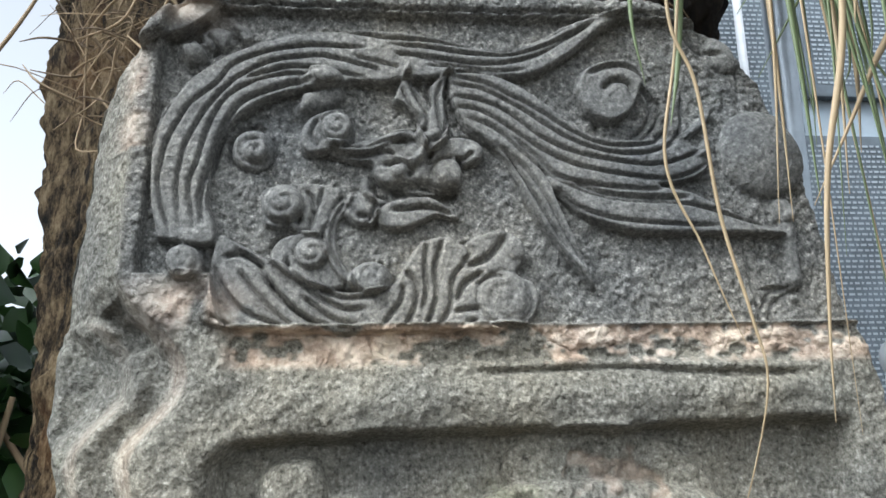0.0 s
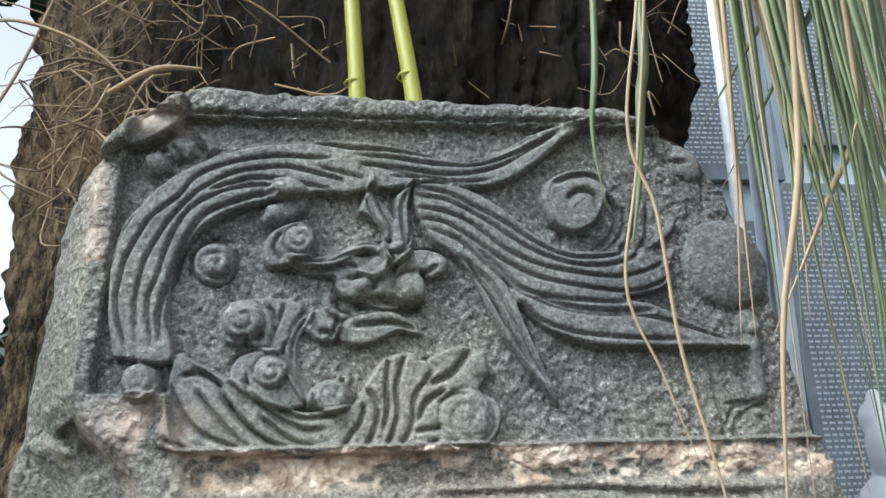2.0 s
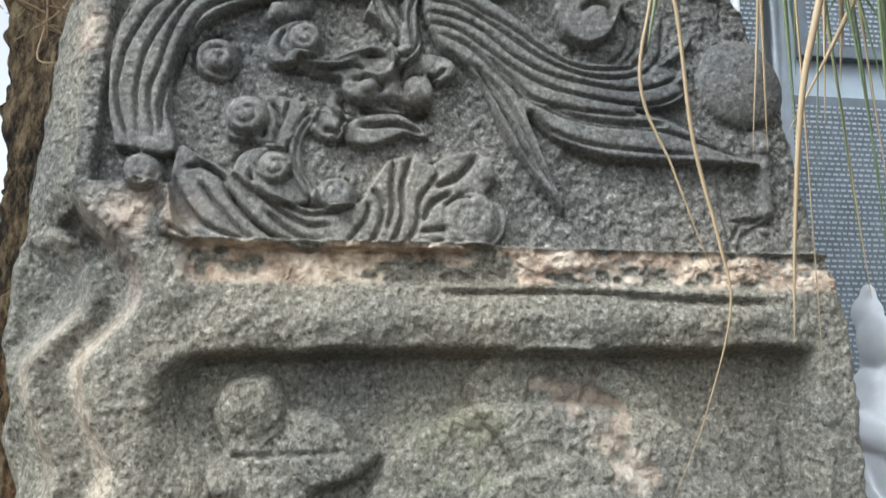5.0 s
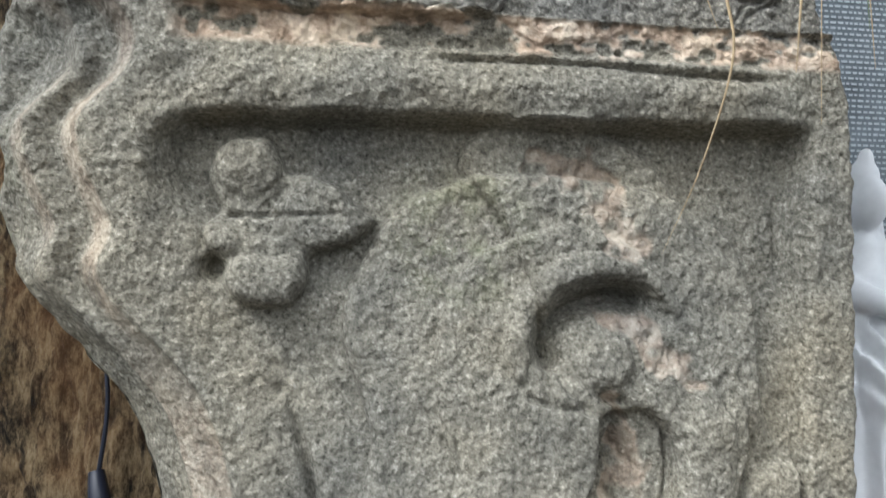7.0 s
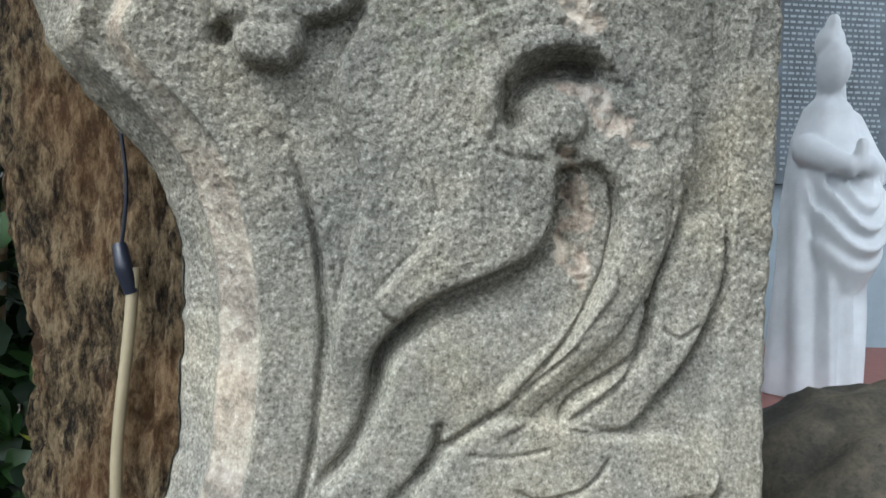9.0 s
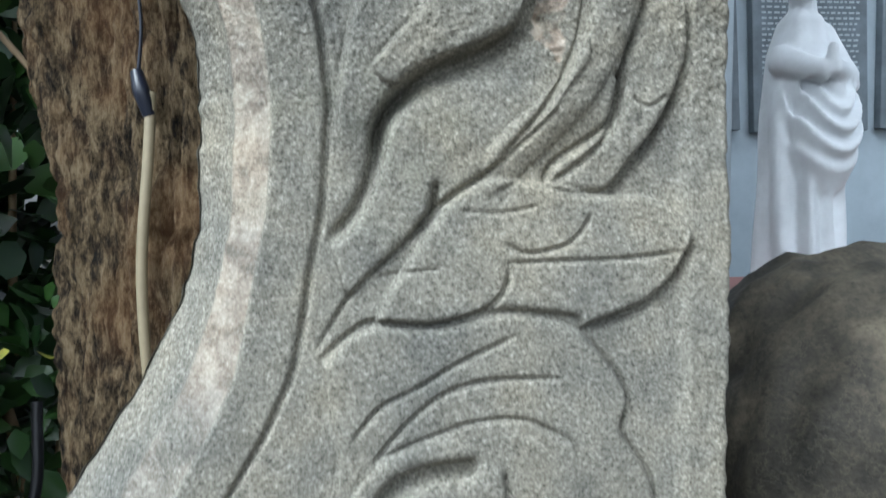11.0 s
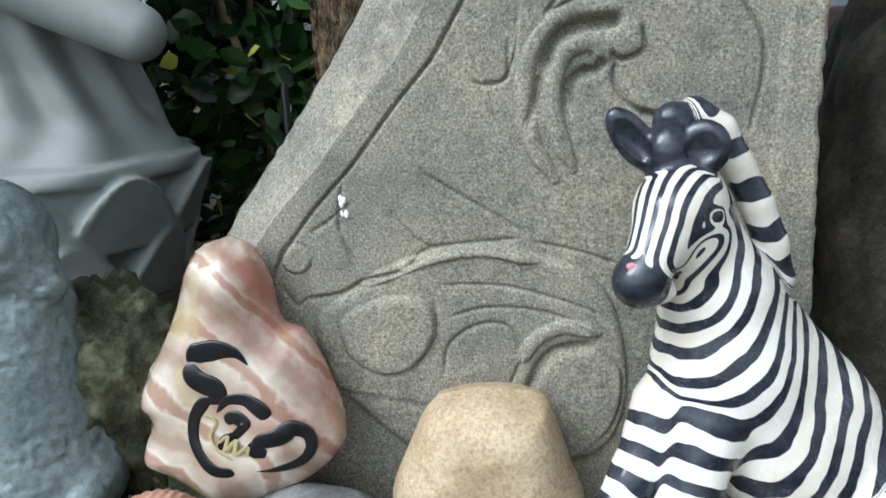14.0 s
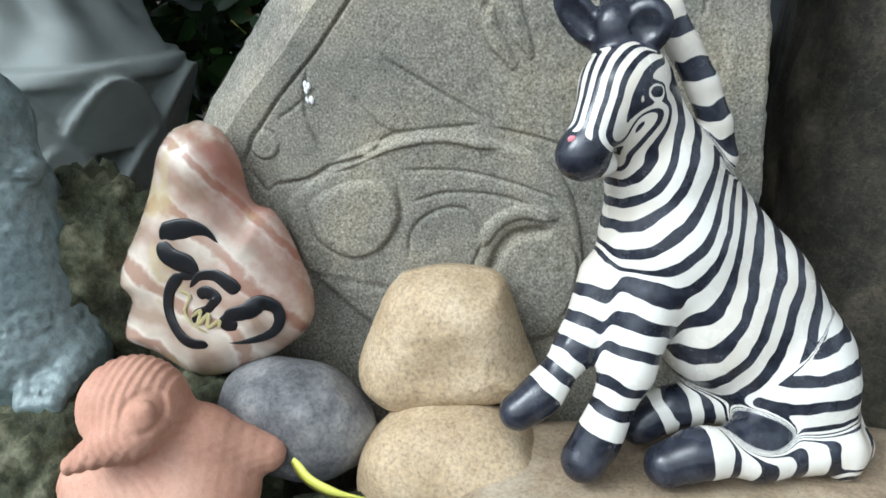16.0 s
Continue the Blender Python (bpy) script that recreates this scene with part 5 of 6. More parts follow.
scroll("scroll", [(-0.239, 0.120), (-0.228, 0.131), (-0.212, 0.132), (-0.199, 0.124), (-0.193, 0.116)], [0.001, 0.004, 0.0055, 0.0065, 0.0055], BLACKPAINT)
scroll("scroll", [(-0.232, 0.112), (-0.222, 0.116), (-0.214, 0.110), (-0.222, 0.100), (-0.233, 0.095), (-0.238, 0.086)], [0.005, 0.006, 0.005, 0.004, 0.004, 0.003], BLACKPAINT)
scroll("scroll", [(-0.206, 0.083), (-0.200, 0.095), (-0.186, 0.098), (-0.174, 0.104), (-0.163, 0.098), (-0.160, 0.086), (-0.168, 0.074), (-0.184, 0.068), (-0.206, 0.067)], [0.005, 0.006, 0.007, 0.0075, 0.0075, 0.0065, 0.005, 0.003, 0.0008], BLACKPAINT)
scroll("scroll", [(-0.212, 0.092), (-0.204, 0.086), (-0.196, 0.083)], [0.005, 0.007, 0.004], BLACKPAINT)
scroll("gold_line", [(-0.240, 0.092), (-0.230, 0.099), (-0.233, 0.086), (-0.222, 0.096), (-0.224, 0.083), (-0.212, 0.090), (-0.214, 0.081)], [0.0013, 0.0016, 0.0013], GOLD, 0.0026)
scroll("gold_line", [(-0.250, 0.118), (-0.240, 0.112), (-0.246, 0.098), (-0.240, 0.086), (-0.226, 0.078)], [0.001, 0.0012, 0.001], GOLD, 0.002)


BLOCK = [(-0.046, 0.116), (-0.002, 0.125), (0.046, 0.118), (0.060, 0.096), (0.073, 0.055), (0.084, 0.020), (0.070, 0.002), (0.0, -0.012), (-0.056, -0.017), (-0.085, 0.000), (-0.091, 0.023), (-0.080, 0.056), (-0.063, 0.096)]


def block_field(p):
    e = poly_depth(p[:, [0, 2]], BLOCK)
    h = 0.048 * np.sqrt(1 - (1 - np.clip(e / 0.045, 0, 1)) ** 2)
    lean = -0.052 - 0.12 * (0.06 - p[:, 2])
    f = np.where(e > 0, np.abs(p[:, 1] - lean) - h, -e + np.abs(p[:, 1] - lean))
    return f * 0.6 + 0.003 * vnoise3(p, 24, 63) + 0.0006 * vnoise3(p, 120, 64)


v, q = nets(block_field, (-0.105, -0.12, -0.03), (0.10, 0.01, 0.14), 0.0026)
put("river_stone", mesh_from("river_stone", v, q, TAN), "tan blunt river stone leaning against the carved slab", "stone", "river stones")


# ---- terracotta bird ----
def bird_field(p):
    f = ellip(p, (-0.262, -0.160, -0.046), (0.092, 0.062, 0.064))
    f = smin(ellip(p, (-0.267, -0.165, 0.044), (0.047, 0.046, 0.045)), f, 0.024)
    d, t = capsule(p, (-0.225, -0.150, -0.020), (-0.218, -0.150, 0.003), 0.050, 0.030)
    f = smin(d, f, 0.02)
    d, t = capsule(p, (-0.218, -0.150, 0.003), (-0.168, -0.135, -0.022), 0.027, 0.019)
    f = smin(d, f, 0.008)
    d, t = capsule(p, (-0.254, -0.200, 0.043), (-0.298, -0.222, 0.026), 0.023, 0.008)
    f = smin(d, f, 0.007)
    d, t = capsule(p, (-0.261, -0.200, 0.026), (-0.281, -0.216, 0.028), 0.013, 0.006)
    f = smin(d, f, 0.005)
    d, t = capsule(p, (-0.279, -0.232, 0.040), (-0.243, -0.222, 0.050), 0.0022, 0.0022)
    f = np.maximum(f, -d)
    f = smin(ellip(p, (-0.242, -0.197, 0.060), (0.0105, 0.008, 0.0115)), f, 0.002)
    r = np.linalg.norm((p - np.array((-0.242, -0.197, 0.060))) * np.array([1, 0.6, 1]), axis=1)
    f = f + 0.0022 * np.exp(-((r - 0.0145) / 0.0026) ** 2)
    head = step01(p[:, 2], 0.02, 0.05)
    f = f + 0.0009 * np.sin(p[:, 0] * 800 + 30 * np.sin(p[:, 2] * 24)) * head * (1 - np.exp(-(r / 0.02) ** 4))
    scale = 0.5 * np.sin((p[:, 0] + p[:, 2]) * 340) * np.sin((p[:, 0] - p[:, 2] * 1.1) * 340)
    f = f + 0.0007 * scale * step01(p[:, 0], -0.245, -0.215) * (1 - head)
    f = f + 0.0008 * np.sin(p[:, 0] * 600 + 9 * np.sin(p[:, 2] * 70)) * (1 - step01(p[:, 0], -0.245, -0.225)) * (1 - head)
    return f


v, q = nets(bird_field, (-0.372, -0.245, -0.115), (-0.125, -0.085, 0.105), 0.0018)
put("terracotta_bird", mesh_from("terracotta_bird", v, q, TERRA), "unglazed terracotta bird figure with carved feathers among stones", "figurine")


# ---- blue-grey glazed animal ----
def bear_field(p):
    d, t = capsule(p, (-0.445, -0.030, 0.050), (-0.445, -0.025, 0.190), 0.088, 0.058)
    f = smin(ellip(p, (-0.452, -0.035, 0.268), (0.062, 0.055, 0.058)), d, 0.012)
    d, t = capsule(p, (-0.425, -0.040, 0.262), (-0.392, -0.045, 0.228), 0.030, 0.016)
    f = smin(d, f, 0.02)
    for k in range(3):
        d, t = capsule(p, (-0.405 + 0.016 * k, -0.075, 0.036), (-0.403 + 0.015 * k, -0.118, 0.016), 0.017, 0.012)
        f = smin(d, f, 0.006)
    d, t = capsule(p, (-0.385, -0.05, 0.035), (-0.42, -0.06, -0.01), 0.035, 0.04)
    f = smin(d, f, 0.015)
    return f + 0.0036 * np.abs(vnoise3(p, 120, 71)) * step01(np.abs(p[:, 2] - 0.13), 0.0, 0.05) + 0.0008 * vnoise3(p, 230, 72)


v, q = nets(bear_field, (-0.545, -0.145, -0.06), (-0.335, 0.07, 0.335), 0.0030)
put("glazed_animal", mesh_from("glazed_animal", v, q, BLUEGREY), "blue-grey pebbled ceramic animal figure beside mossy rock", "figurine")


# ---- robed statue on a lotus seat ----
def lotus_statue():
    cx, cy = -0.635, 0.43
    P = np.array([(-0.17, 0.10), (0.03, 0.085), (0.055, 0.105), (0.098, 0.122), (0.175, 0.150), (0.245, 0.180), (0.255, 0.198), (0.275, 0.197), (0.280, 0.172), (0.305, 0.160), (0.34, 0.140), (0.40, 0.122), (0.47, 0.125), (0.60, 0.14), (0.72, 0.13), (0.80, -0.05)])

    def field(p):
        x, y, z = p[:, 0] - cx, p[:, 1] - cy, p[:, 2]
        a, r = np.arctan2(y, x), np.hypot(x, y)
        R = np.interp(z, P[:, 0], P[:, 1])
        fold = np.sin(a * 11 + 2.2 * np.sin(z * 16)) * 0.011 * step01(z, 0.28, 0.36) * (1 - 0.5 * step01(z, 0.5, 0.7))
        skirt = 0.012 * np.sin(a * 7 + z * 5) * np.exp(-((z - 0.29) / 0.03) ** 2)
        f = (r - R - fold - skirt) * 0.75
        for rad, zc, hz, wz, ph in ((0.186, 0.208, 0.054, 0.090, 0.12), (0.156, 0.120, 0.056, 0.072, 0.50)):
            for m in range(8):
                b = ph + m * math.pi / 4
                if math.sin(b) < 0.75 and math.cos(b) > -0.75:
                    c, si = math.cos(b), math.sin(b)
                    off, up = x * -si + y * c, z - zc
                    u = np.clip((up + hz) / (2 * hz), 0, 1)
                    half = wz * np.sqrt(1 - u) * np.minimum(1, 0.7 + u)
                    away = x * c + y * si - rad - 0.42 * up + 1.6 * off ** 2
                    rimmed = 0.002 * np.exp(-((np.abs(off) - half + 0.008) / 0.007) ** 2)
                    g = np.maximum(np.maximum(np.abs(away + 0.012) - 0.021 - rimmed, (np.abs(off) - half) * 0.7), np.abs(up) - hz)
                    f = smin(g, f, 0.003)
        d, t = capsule(p, (-0.62, 0.27, 0.545), (-0.425, 0.275, 0.445), 0.052, 0.036)
        return smin(d, f, 0.02)
    v, q = nets(field, (-0.87, 0.16, -0.17), (-0.36, 0.68, 0.82), 0.0055)
    return put("robed_statue", mesh_from("robed_statue", v, q, GREYMARBLE), "pale grey stone robed statue on a lotus seat", "statue", "statues")


lotus_statue()


# ---- white marble statues on a low plinth ----
def marble_statue(name, cx, cy, z0, h, seed, label):
    s = h / 0.6

    def field(p):
        u = (p - np.array([cx, cy, z0])) / s / np.array([0.70, 1, 1])
        x, y, z = u[:, 0], u[:, 1], u[:, 2]
        R = np.interp(z, [0, 0.02, 0.2, 0.32, 0.42, 0.47, 0.49, 0.52, 0.55], [0.098, 0.095, 0.085, 0.085, 0.070, 0.048, 0.024, 0.016, -0.03])
        a = np.arctan2(y, x)
        r = np.hypot(x, y * 1.25)
        drape = 0.009 * np.sin(a * 9 + 8 * z + seed) * (1 - step01(z, 0.26, 0.36)) + 0.004 * np.sin(a * 5 - 11 * z)
        f = (r - R - drape) * 0.75
        f = smin(ellip(u, (-0.015, -0.02, 0.535), (0.030, 0.034, 0.042)), f, 0.015)
        f = smin(ellip(u, (-0.012, -0.004, 0.575), (0.030, 0.026, 0.030)), f, 0.006)
        f = smin(ellip(u, (-0.015, -0.012, 0.603), (0.014, 0.014, 0.018)), f, 0.006)
        d, t = capsule(u, (0.012, 0.012, 0.56), (0.035, 0.025, 0.42), 0.022, 0.034)
        f = smin(d, f, 0.012)
        d, t = capsule(u, (0.045, -0.01, 0.44), (0.080, -0.035, 0.37), 0.028, 0.027)
        f = smin(d, f, 0.012)
        d, t = capsule(u, (0.080, -0.035, 0.37), (-0.010, -0.098, 0.375), 0.026, 0.016)
        f = smin(d, f, 0.01)
        d, t = capsule(u, (-0.020, -0.100, 0.375), (-0.022, -0.104, 0.405), 0.014, 0.010)
        f = smin(d, f, 0.006)
        # swags of the hanging sleeves
        k = np.hypot(x - 0.01, (z - 0.37) * 0.75)
        swag = 0.0085 * np.sin(k * 250) * np.exp(-((k - 0.07) / 0.04) ** 2) * step01(0.37 - z, 0, 0.02) * step01(-y, 0.02, 0.05)
        d1 = ellip(u, (0.012, -0.05, 0.275), (0.078, 0.055, 0.105))
        d2, t = capsule(u, (-0.074, -0.02, 0.40), (-0.035, -0.09, 0.372), 0.026, 0.017)
        f = smin(d1, f, 0.012)
        f = smin(d2, f, 0.008)
        return (f + swag) * s * 0.9
    v, q = nets(field, (cx - 0.15 * s, cy - 0.17 * s, z0 - 0.004), (cx + 0.16 * s, cy + 0.13 * s, z0 + 0.63 * s), 0.0042 * s)
    return put(name, mesh_from(name, v, q, MARBLE), label, "statue", "statues")


marble_statue("marble_statue", 0.835, 0.72, 0.455, 0.595, 0, "white marble standing statue in draped robes on a plinth")
marble_statue("marble_statue", 1.36, 1.02, 0.30, 0.55, 2.4, "smaller white marble robed statue behind a boulder")
plinth = put("plinth", bm_mesh("plinth", box(0.62, 1.7, 0.60, 1.16, -0.17, 0.40, 0.006), PAVE), "low dark plinth with red tile top under the statue", "plinth")
put("tile_top", bm_mesh("tile_top", box(0.60, 1.72, 0.58, 1.18, 0.402, 0.452, 0.004), TILE), parent=plinth)
stone("river_stone", (1.22, 0.74, 0.49), (0.09, 0.07, 0.055), CHIP, "white rounded stone on the plinth", "stone", 30, lumps=0.08, src=ICO4, group="river stones")
t, f = tube([(0.587, 0.55, -0.17), (0.587, 0.55, 0.5), (0.592, 0.55, 1.3), (0.60, 0.55, 2.2)], [0.019, 0.019], 16)
put("steel_post", mesh_from("steel_post", t, f, STEEL), "grey steel post behind the boulder", "post")


# ---- far wall with engraved tablets ----
wall = put("wall_back", bm_mesh("wall_back", box(0.75, 6.5, 1.75, 1.95, -0.2, 3.4), WALLMAT), "pale blue plastered wall behind the statues", "wall", kind="structure")
for n, (x, z, wd, hg, tilt) in enumerate(((1.13, 1.28, 0.36, 0.86, -3), (1.56, 1.36, 0.40, 1.0, -2), (2.03, 1.4, 0.42, 1.05, 0), (1.16, 2.28, 0.42, 0.86, -3), (1.66, 2.45, 0.5, 0.9, -2))):
    slabt = put("tablet", bm_mesh("tablet", box(-wd / 2, wd / 2, -0.03, 0.0, -hg / 2, hg / 2, 0.004), TABLET), "blue-grey engraved stone tablet hung on a wall", "tablet", "tablets", at=pose(x, 1.746, z, 0, tilt, 0))
    bars = []
    r2 = np.random.RandomState(80 + n)
    zz = hg / 2 - 0.04
    while zz > -hg / 2 + 0.04:
        xx = -wd / 2 + 0.03
        while xx < wd / 2 - 0.04:
            L = r2.uniform(0.008, 0.02)
            bars.append((xx, min(xx + L, wd / 2 - 0.03), zz))
            xx += L + r2.uniform(0.005, 0.008)
        zz -= 0.017
    bv = np.array([[(a0, -0.033, z1), (a1, -0.033, z1), (a1, -0.033, z1 + 0.007), (a0, -0.033, z1 + 0.007)] for a0, a1, z1 in bars]).reshape(-1, 3)
    bf = np.arange(len(bv)).reshape(-1, 4)
    put("engraving", mesh_from("engraving", bv, bf, INK, False), "rows of pale unreadable engraving", kind="stuff", parent=slabt)
t, f = tube([(1.16, 1.6, -0.17), (1.15, 1.6, 1.2), (1.13, 1.6, 3.2)], [0.013, 0.013], 14)
put("white_post", mesh_from("white_post", t, f, MARBLE), "white painted post in front of the far wall", "post")


# ---- grass hanging from the trunk, stems, roots ----
tuft = put("hanging_grass", None, "long green and dry grass leaves hanging over the slab", "grass")


def leafblade(pts, width, material, label=""):
    v, f = blade(pts, width)
    put("blade", mesh_from("blade", v, f, material), label, parent=tuft)


TOP = (0.20, 0.13, 1.52)
leafblade([TOP, (0.170, 0.0, 1.42), (0.160, -0.06, 1.20), (0.148, -0.06, 1.09), (0.159, -0.06, 1.046), (0.165, -0.06, 0.984), (0.175, -0.06, 0.939), (0.179, -0.06, 0.910), (0.169, -0.055, 0.867), (0.155, -0.05, 0.83)], 0.0018, DRYBLADE, "dry straw-coloured blade")
leafblade([TOP, (0.180, -0.03, 1.42), (0.166, -0.055, 1.20), (0.156, -0.05, 1.078), (0.146, -0.05, 1.013), (0.160, -0.05, 0.973), (0.170, -0.05, 0.945), (0.178, -0.05, 0.925)], 0.0016, DRYBLADE, "dry straw-coloured blade")
leafblade([TOP, (0.22, -0.05, 1.42), (0.212, -0.10, 1.20), (0.208, -0.10, 1.069), (0.191, -0.10, 0.991), (0.184, -0.10, 0.934), (0.181, -0.10, 0.893)], 0.0032, DRYBLADE, "dry straw-coloured blade")
leafblade([TOP, (0.175, -0.02, 1.40), (0.164, -0.05, 1.159), (0.160, -0.05, 1.11), (0.156, -0.05, 1.064), (0.150, -0.05, 1.03)], 0.0055, GREENBLADE)
leafblade([TOP, (0.150, -0.02, 1.38), (0.138, -0.05, 1.15), (0.134, -0.05, 1.09), (0.139, -0.05, 1.05)], 0.0035, GREENBLADE)
r3 = np.random.RandomState(5)
for i in range(78):
    x0 = 0.218 + 0.085 * r3.rand()
    y0 = -0.12 + 0.11 * r3.rand()
    low = 0.88 + 0.20 * r3.rand()
    lean = r3.uniform(-0.015, 0.03)
    leafblade([(0.24 + 0.08 * r3.rand(), 0.14, 1.50), (x0 - 0.01, y0 + 0.04, 1.42), (x0, y0, 1.25), (x0 + lean * 0.4, y0 - 0.01, 1.10), (x0 + lean, y0 - 0.01, low)], 0.0022 + 0.0036 * r3.rand() ** 1.5, GREENBLADE if i % 4 else DRYBLADE)
for a0, a1 in (((0.27, -0.02, 1.22), (0.20, -0.03, 1.105)), ((0.31, 0.0, 1.24), (0.22, -0.01, 1.08)), ((0.24, -0.04, 1.18), (0.235, -0.05, 1.0)), ((0.28, -0.05, 1.12), (0.21, -0.06, 0.99))):
    a0, a1 = np.array(a0), np.array(a1)
    leafblade([(0.27, 0.13, 1.48), tuple(a0 + np.array([0.02, 0.05, 0.12])), tuple(a0), tuple((a0 + a1) / 2 + np.array([0.006, 0, 0.006])), tuple(a1)], 0.0045, DRYBLADE if a0[2] < 1.2 else GREENBLADE)

for base, top, label in (((0.022, 0.085, 1.13), (0.000, 0.085, 1.34), "yellow-green jointed stem rising behind the slab"), ((0.062, 0.078, 1.13), (0.020, 0.085, 1.36), "yellow-green jointed stem rising behind the slab")):
    base, top = np.array(base), np.array(top)
    stem = put("bamboo_stem", None, label, "stem", "bamboo stems")
    t, f = tube([tuple(base - np.array([0, 0, 0.10])), tuple(base), tuple((base + top) / 2 + np.array([0.003, 0, 0])), tuple(top)], [0.0062, 0.0058, 0.005], 14)
    put("stalk", mesh_from("stalk", t, f, YELLOWSTEM), parent=stem)
    for k in (0.25, 0.62):
        c = base + (top - base) * k
        dd = (top - base) / np.linalg.norm(top - base) * 0.0012
        t, f = tube([tuple(c - dd), tuple(c), tuple(c + dd)], [0.0058, 0.0066, 0.0058], 14, 3)
        put("joint", mesh_from("joint", t, f, YELLOWSTEM), parent=stem)

fib = []
for i in range(520):
    left = i % 3 != 0
    x0 = -0.195 + 0.17 * r3.rand() ** 1.2 if left else -0.05 + 0.33 * r3.rand()
    z0 = 1.09 + 0.30 * r3.rand()
    y0 = 0.115 + 0.03 * r3.rand() - (0.045 * r3.rand() if left else 0)
    L = r3.uniform(0.02, 0.075) if left else r3.uniform(0.02, 0.06)
    g = r3.uniform(-1, 1, 3) * np.array([1, 0.45, 0.8])
    g = g / np.linalg.norm(g) * L
    h = r3.uniform(-1, 1, 3) * 0.016
    p0 = np.array([x0, y0 + 0.02, z0])
    w = r3.choice([0.0004, 0.0006, 0.0009, 0.0014], p=[0.4, 0.35, 0.2, 0.05])
    fib.append(tube([tuple(p0), tuple(p0 + g * 0.5 + h), tuple(p0 + g + h * 0.3)], [w, w, w * 0.4], 5, 4))
v, f = join(fib)
put("root_mat", mesh_from("root_mat", v, f, ROOT), "tangled dry aerial roots", kind="stuff", parent=tree)
for pts, w in (([(-0.24, 0.10, 1.21), (-0.19, 0.06, 1.195), (-0.14, 0.055, 1.175), (-0.105, 0.06, 1.14)], 0.0011), ([(-0.17, 0.07, 1.24), (-0.12, 0.05, 1.21), (-0.06, 0.06, 1.225), (0.0, 0.09, 1.20)], 0.0011), ([(-0.13, 0.06, 1.15), (-0.10, 0.045, 1.16), (-0.075, 0.05, 1.165)], 0.0020), ([(-0.30, 0.12, 1.05), (-0.24, 0.09, 1.09), (-0.20, 0.085, 1.16), (-0.18, 0.09, 1.25)], 0.0012)):
    t, f = tube(pts, [w, w * 1.1, w * 0.6], 8)
    put("root", mesh_from("root", t, f, ROOT), parent=tree)

cable = put("cable", None, "beige cable joined with black tape on the tree trunk", "cable")
t, f = tube([(-0.098, 0.128, 0.685), (-0.100, 0.126, 0.64), (-0.106, 0.126, 0.56), (-0.104, 0.130, 0.48), (-0.095, 0.15, 0.35)], [0.0040, 0.0040], 10)
put("sheath", mesh_from("sheath", t, f, WIRE), parent=cable)
t, f = tube([(-0.108, 0.130, 0.700), (-0.104, 0.126, 0.685), (-0.099, 0.127, 0.668)], [0.0045, 0.0062, 0.0046], 10)
put("tape", mesh_from("tape", t, f, TAPE), parent=cable)
t, f = tube([(-0.107, 0.130, 0.695), (-0.104, 0.128, 0.74), (-0.112, 0.130, 0.80), (-0.125, 0.145, 0.90)], [0.0014, 0.0012], 8)
put("wire", mesh_from("wire", t, f, TAPE), parent=cable)
t, f = tube([(-0.62, 0.62, 0.05), (-0.47, 0.56, 0.13), (-0.38, 0.55, 0.17), (-0.33, 0.56, 0.24), (-0.33, 0.58, 0.36)], [0.007, 0.007], 10)
put("hose", mesh_from("hose", t, f, HOSE), "black garden hose looped by the shrub", "hose")
v, f = blade([(-0.138, -0.152, -0.018), (-0.120, -0.165, -0.030), (-0.095, -0.172, -0.038), (-0.066, -0.172, -0.043)], 0.015, 0.12)
put("fallen_leaf", mesh_from("fallen_leaf", v, f, YELLOWLEAF), "fallen yellow-green leaf lying on the stones", "leaf")
fleck = []
for i in range(7):
    c = np.array([-0.130 + r3.uniform(-0.003, 0.003), 0.0, 0.284 + r3.uniform(-0.012, 0.012)])
    fleck.append((c[0], c[2], r3.uniform(0.0012, 0.003)))
fv, ff = join([(ICO4[0][:, :] * np.array([w, 0.0015, w * 1.8]) + np.array([x, -0.001, z]), ICO4[1]) for x, z, w in fleck])
put("paint_fleck", mesh_from("paint_fleck", fv, ff, CHIP), "white paint splash", parent=slab)


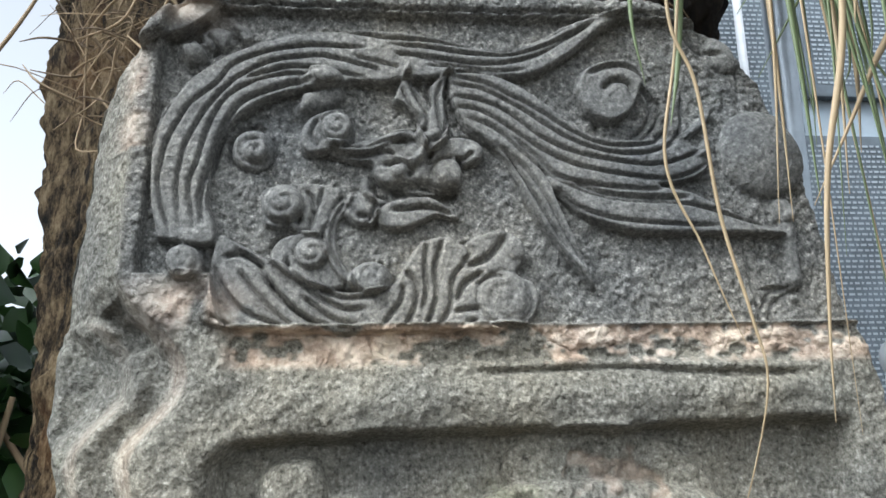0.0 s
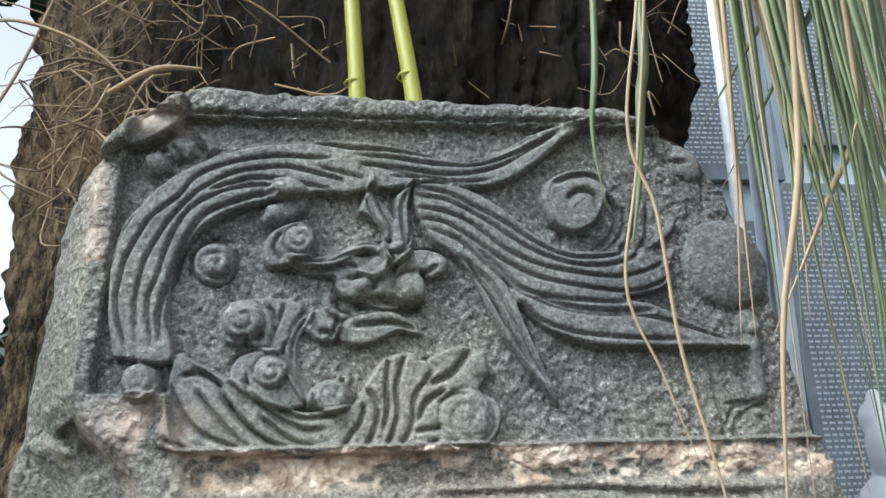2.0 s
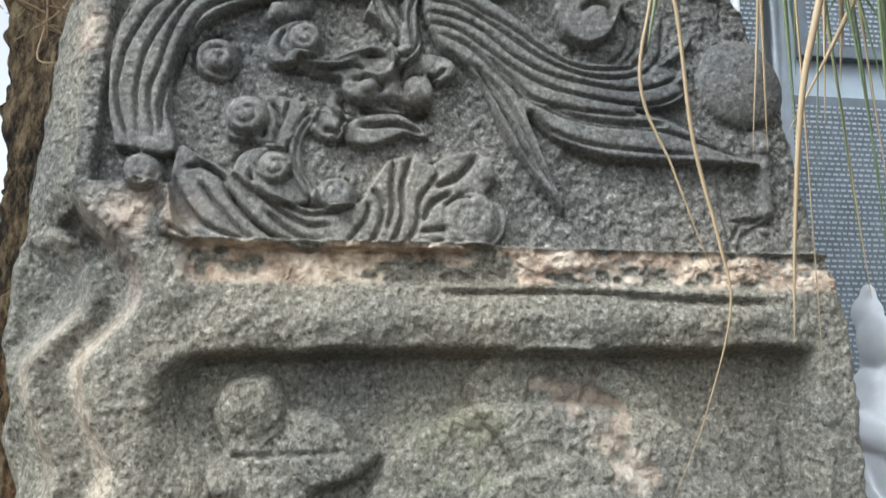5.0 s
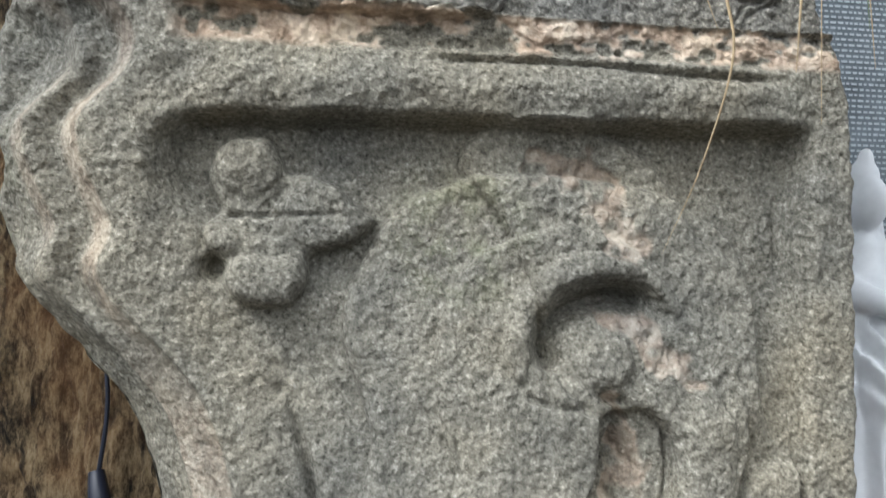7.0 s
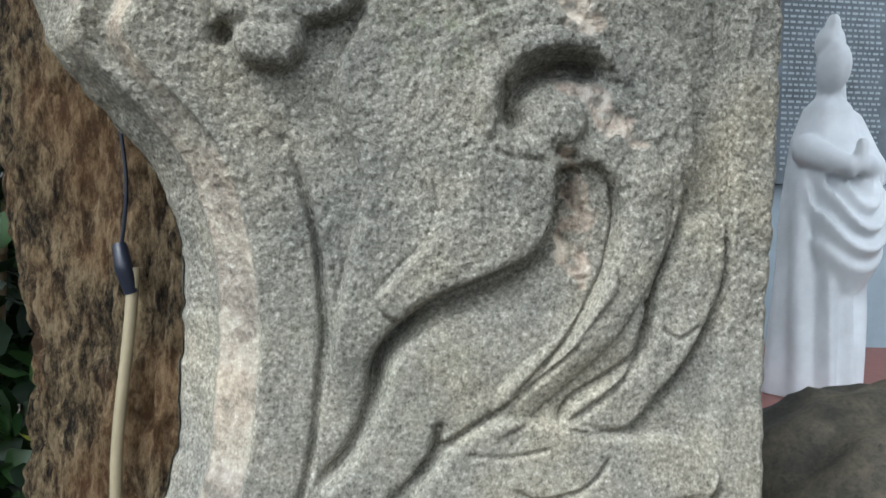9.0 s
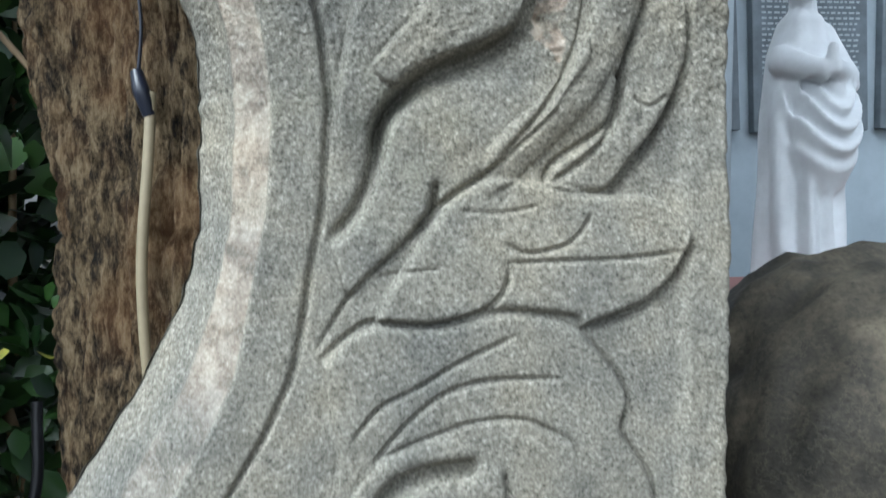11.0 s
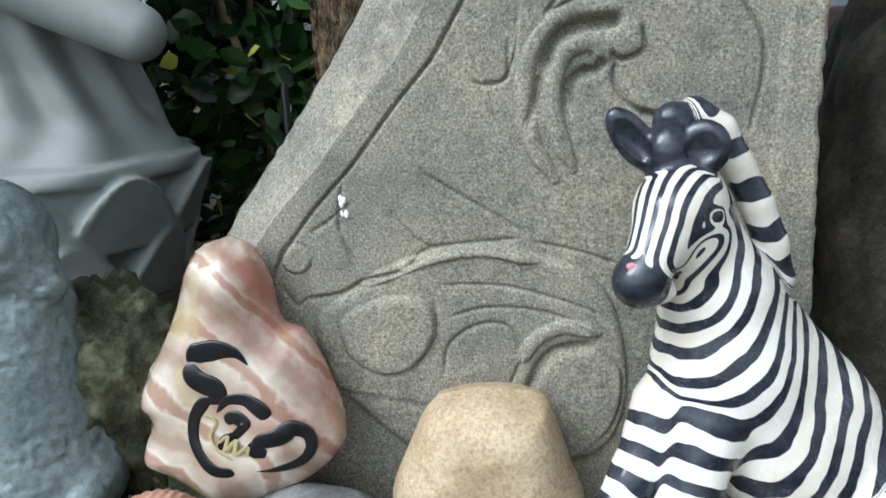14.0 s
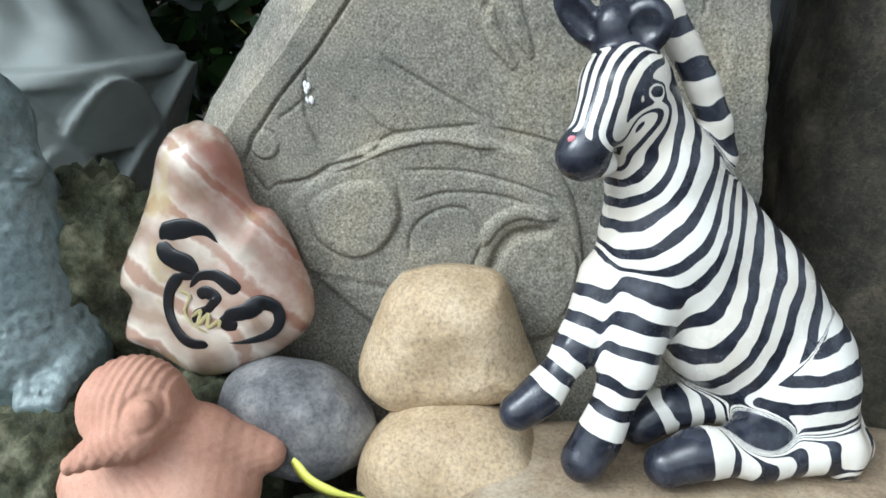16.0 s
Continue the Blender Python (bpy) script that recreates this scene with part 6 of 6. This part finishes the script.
# ---- shrub, and an unseen canopy added for shade ----
def leaves(name, n, lo, hi, size, seed, material):
    r = np.random.RandomState(seed)
    c = r.uniform(lo, hi, (n, 3))
    keep = vnoise3(c, 9, seed) > -0.25
    c = c[keep]
    n = len(c)
    d = r.normal(size=(n, 3)) * np.array([1, 1, 0.5]) - np.array([0, 0, 0.4])
    d /= np.linalg.norm(d, axis=1)[:, None]
    u = np.cross(d, r.normal(size=(n, 3)))
    u /= np.linalg.norm(u, axis=1)[:, None]
    w = np.cross(u, d)
    L = (size * r.uniform(0.6, 1.3, n))[:, None]
    st = []
    for s, wd, bend in ((0.0, 0.04, 0.0), (0.3, 0.34, 0.06), (0.65, 0.30, 0.05), (1.0, 0.02, -0.06)):
        m = c + d * L * s + w * L * bend
        st.append(np.stack([m - u * L * wd, m + w * L * -0.06 * (wd > 0.1), m + u * L * wd], 1))
    v = np.stack(st, 1).reshape(-1, 3)
    base = np.arange(n)[:, None] * 12
    f = np.vstack([base + np.array([[i * 3 + j, i * 3 + j + 1, i * 3 + 3 + j + 1, i * 3 + 3 + j]]) for i in range(3) for j in range(2)])
    return mesh_from(name, v, f, material)


shrub = put("shrub", None, "dense dark green shrub with glossy leaves", "shrub")
put("leaves", leaves("leaves", 5200, (-1.5, 0.62, 0.08), (-0.22, 1.25, 0.98), 0.062, 91, SHRUB), kind="stuff", parent=shrub)
put("leaves", leaves("leaves", 5200, (-2.0, 1.2, 0.0), (-0.1, 1.8, 1.25), 0.08, 94, SHRUB), kind="stuff", parent=shrub)
put("leaves", leaves("leaves", 2600, (-1.5, 0.60, 0.85), (-0.46, 1.2, 1.17), 0.062, 96, SHRUB), kind="stuff", parent=shrub)
put("leaves", leaves("leaves", 900, (-1.1, 0.60, 0.10), (-0.25, 0.95, 0.5), 0.05, 92, SHRUB), kind="stuff", parent=shrub)
put("yellow_leaves", leaves("yellow_leaves", 36, (-0.9, 0.57, 0.12), (-0.28, 0.70, 0.75), 0.045, 93, YELLOWLEAF), kind="stuff", parent=shrub)
for i in range(14):
    x0, y0 = -1.1 + 0.8 * r3.rand(), 0.72 + 0.3 * r3.rand()
    t, f = tube([(x0, y0, -0.17), (x0 + r3.uniform(-.06, .06), y0, 0.25), (x0 + r3.uniform(-.15, .15), y0 - 0.03, 0.6), (x0 + r3.uniform(-.2, .2), y0, 0.95)], [0.012, 0.008, 0.004], 7)
    put("branch", mesh_from("branch", t, f, ROOT), parent=shrub)
# unseen leaves overhead, added to keep sky light off statue and shrub
shade_canopy = put("shade_canopy", leaves("shade_canopy", 6000, (-2.4, -0.1, 2.25), (0.7, 1.7, 2.75), 0.11, 95, SHRUB), "unseen leaf canopy added to shade the scene", kind="stuff", parent=tree)
# unseen leaves added to dim the sky from the right
put("shade_canopy", leaves("shade_canopy", 5200, (0.25, -1.0, 1.95), (1.1, 0.0, 2.4), 0.11, 98, SHRUB), "unseen leaf canopy added to shade the scene", kind="stuff", parent=tree)
# unseen leaves added in the sun's way to shade the robed statue
put("shade_canopy", leaves("shade_canopy", 3200, (-3.0, -0.75, 2.05), (-1.95, 0.05, 2.45), 0.12, 97, SHRUB), "unseen leaf canopy added to shade the scene", kind="stuff", parent=tree)
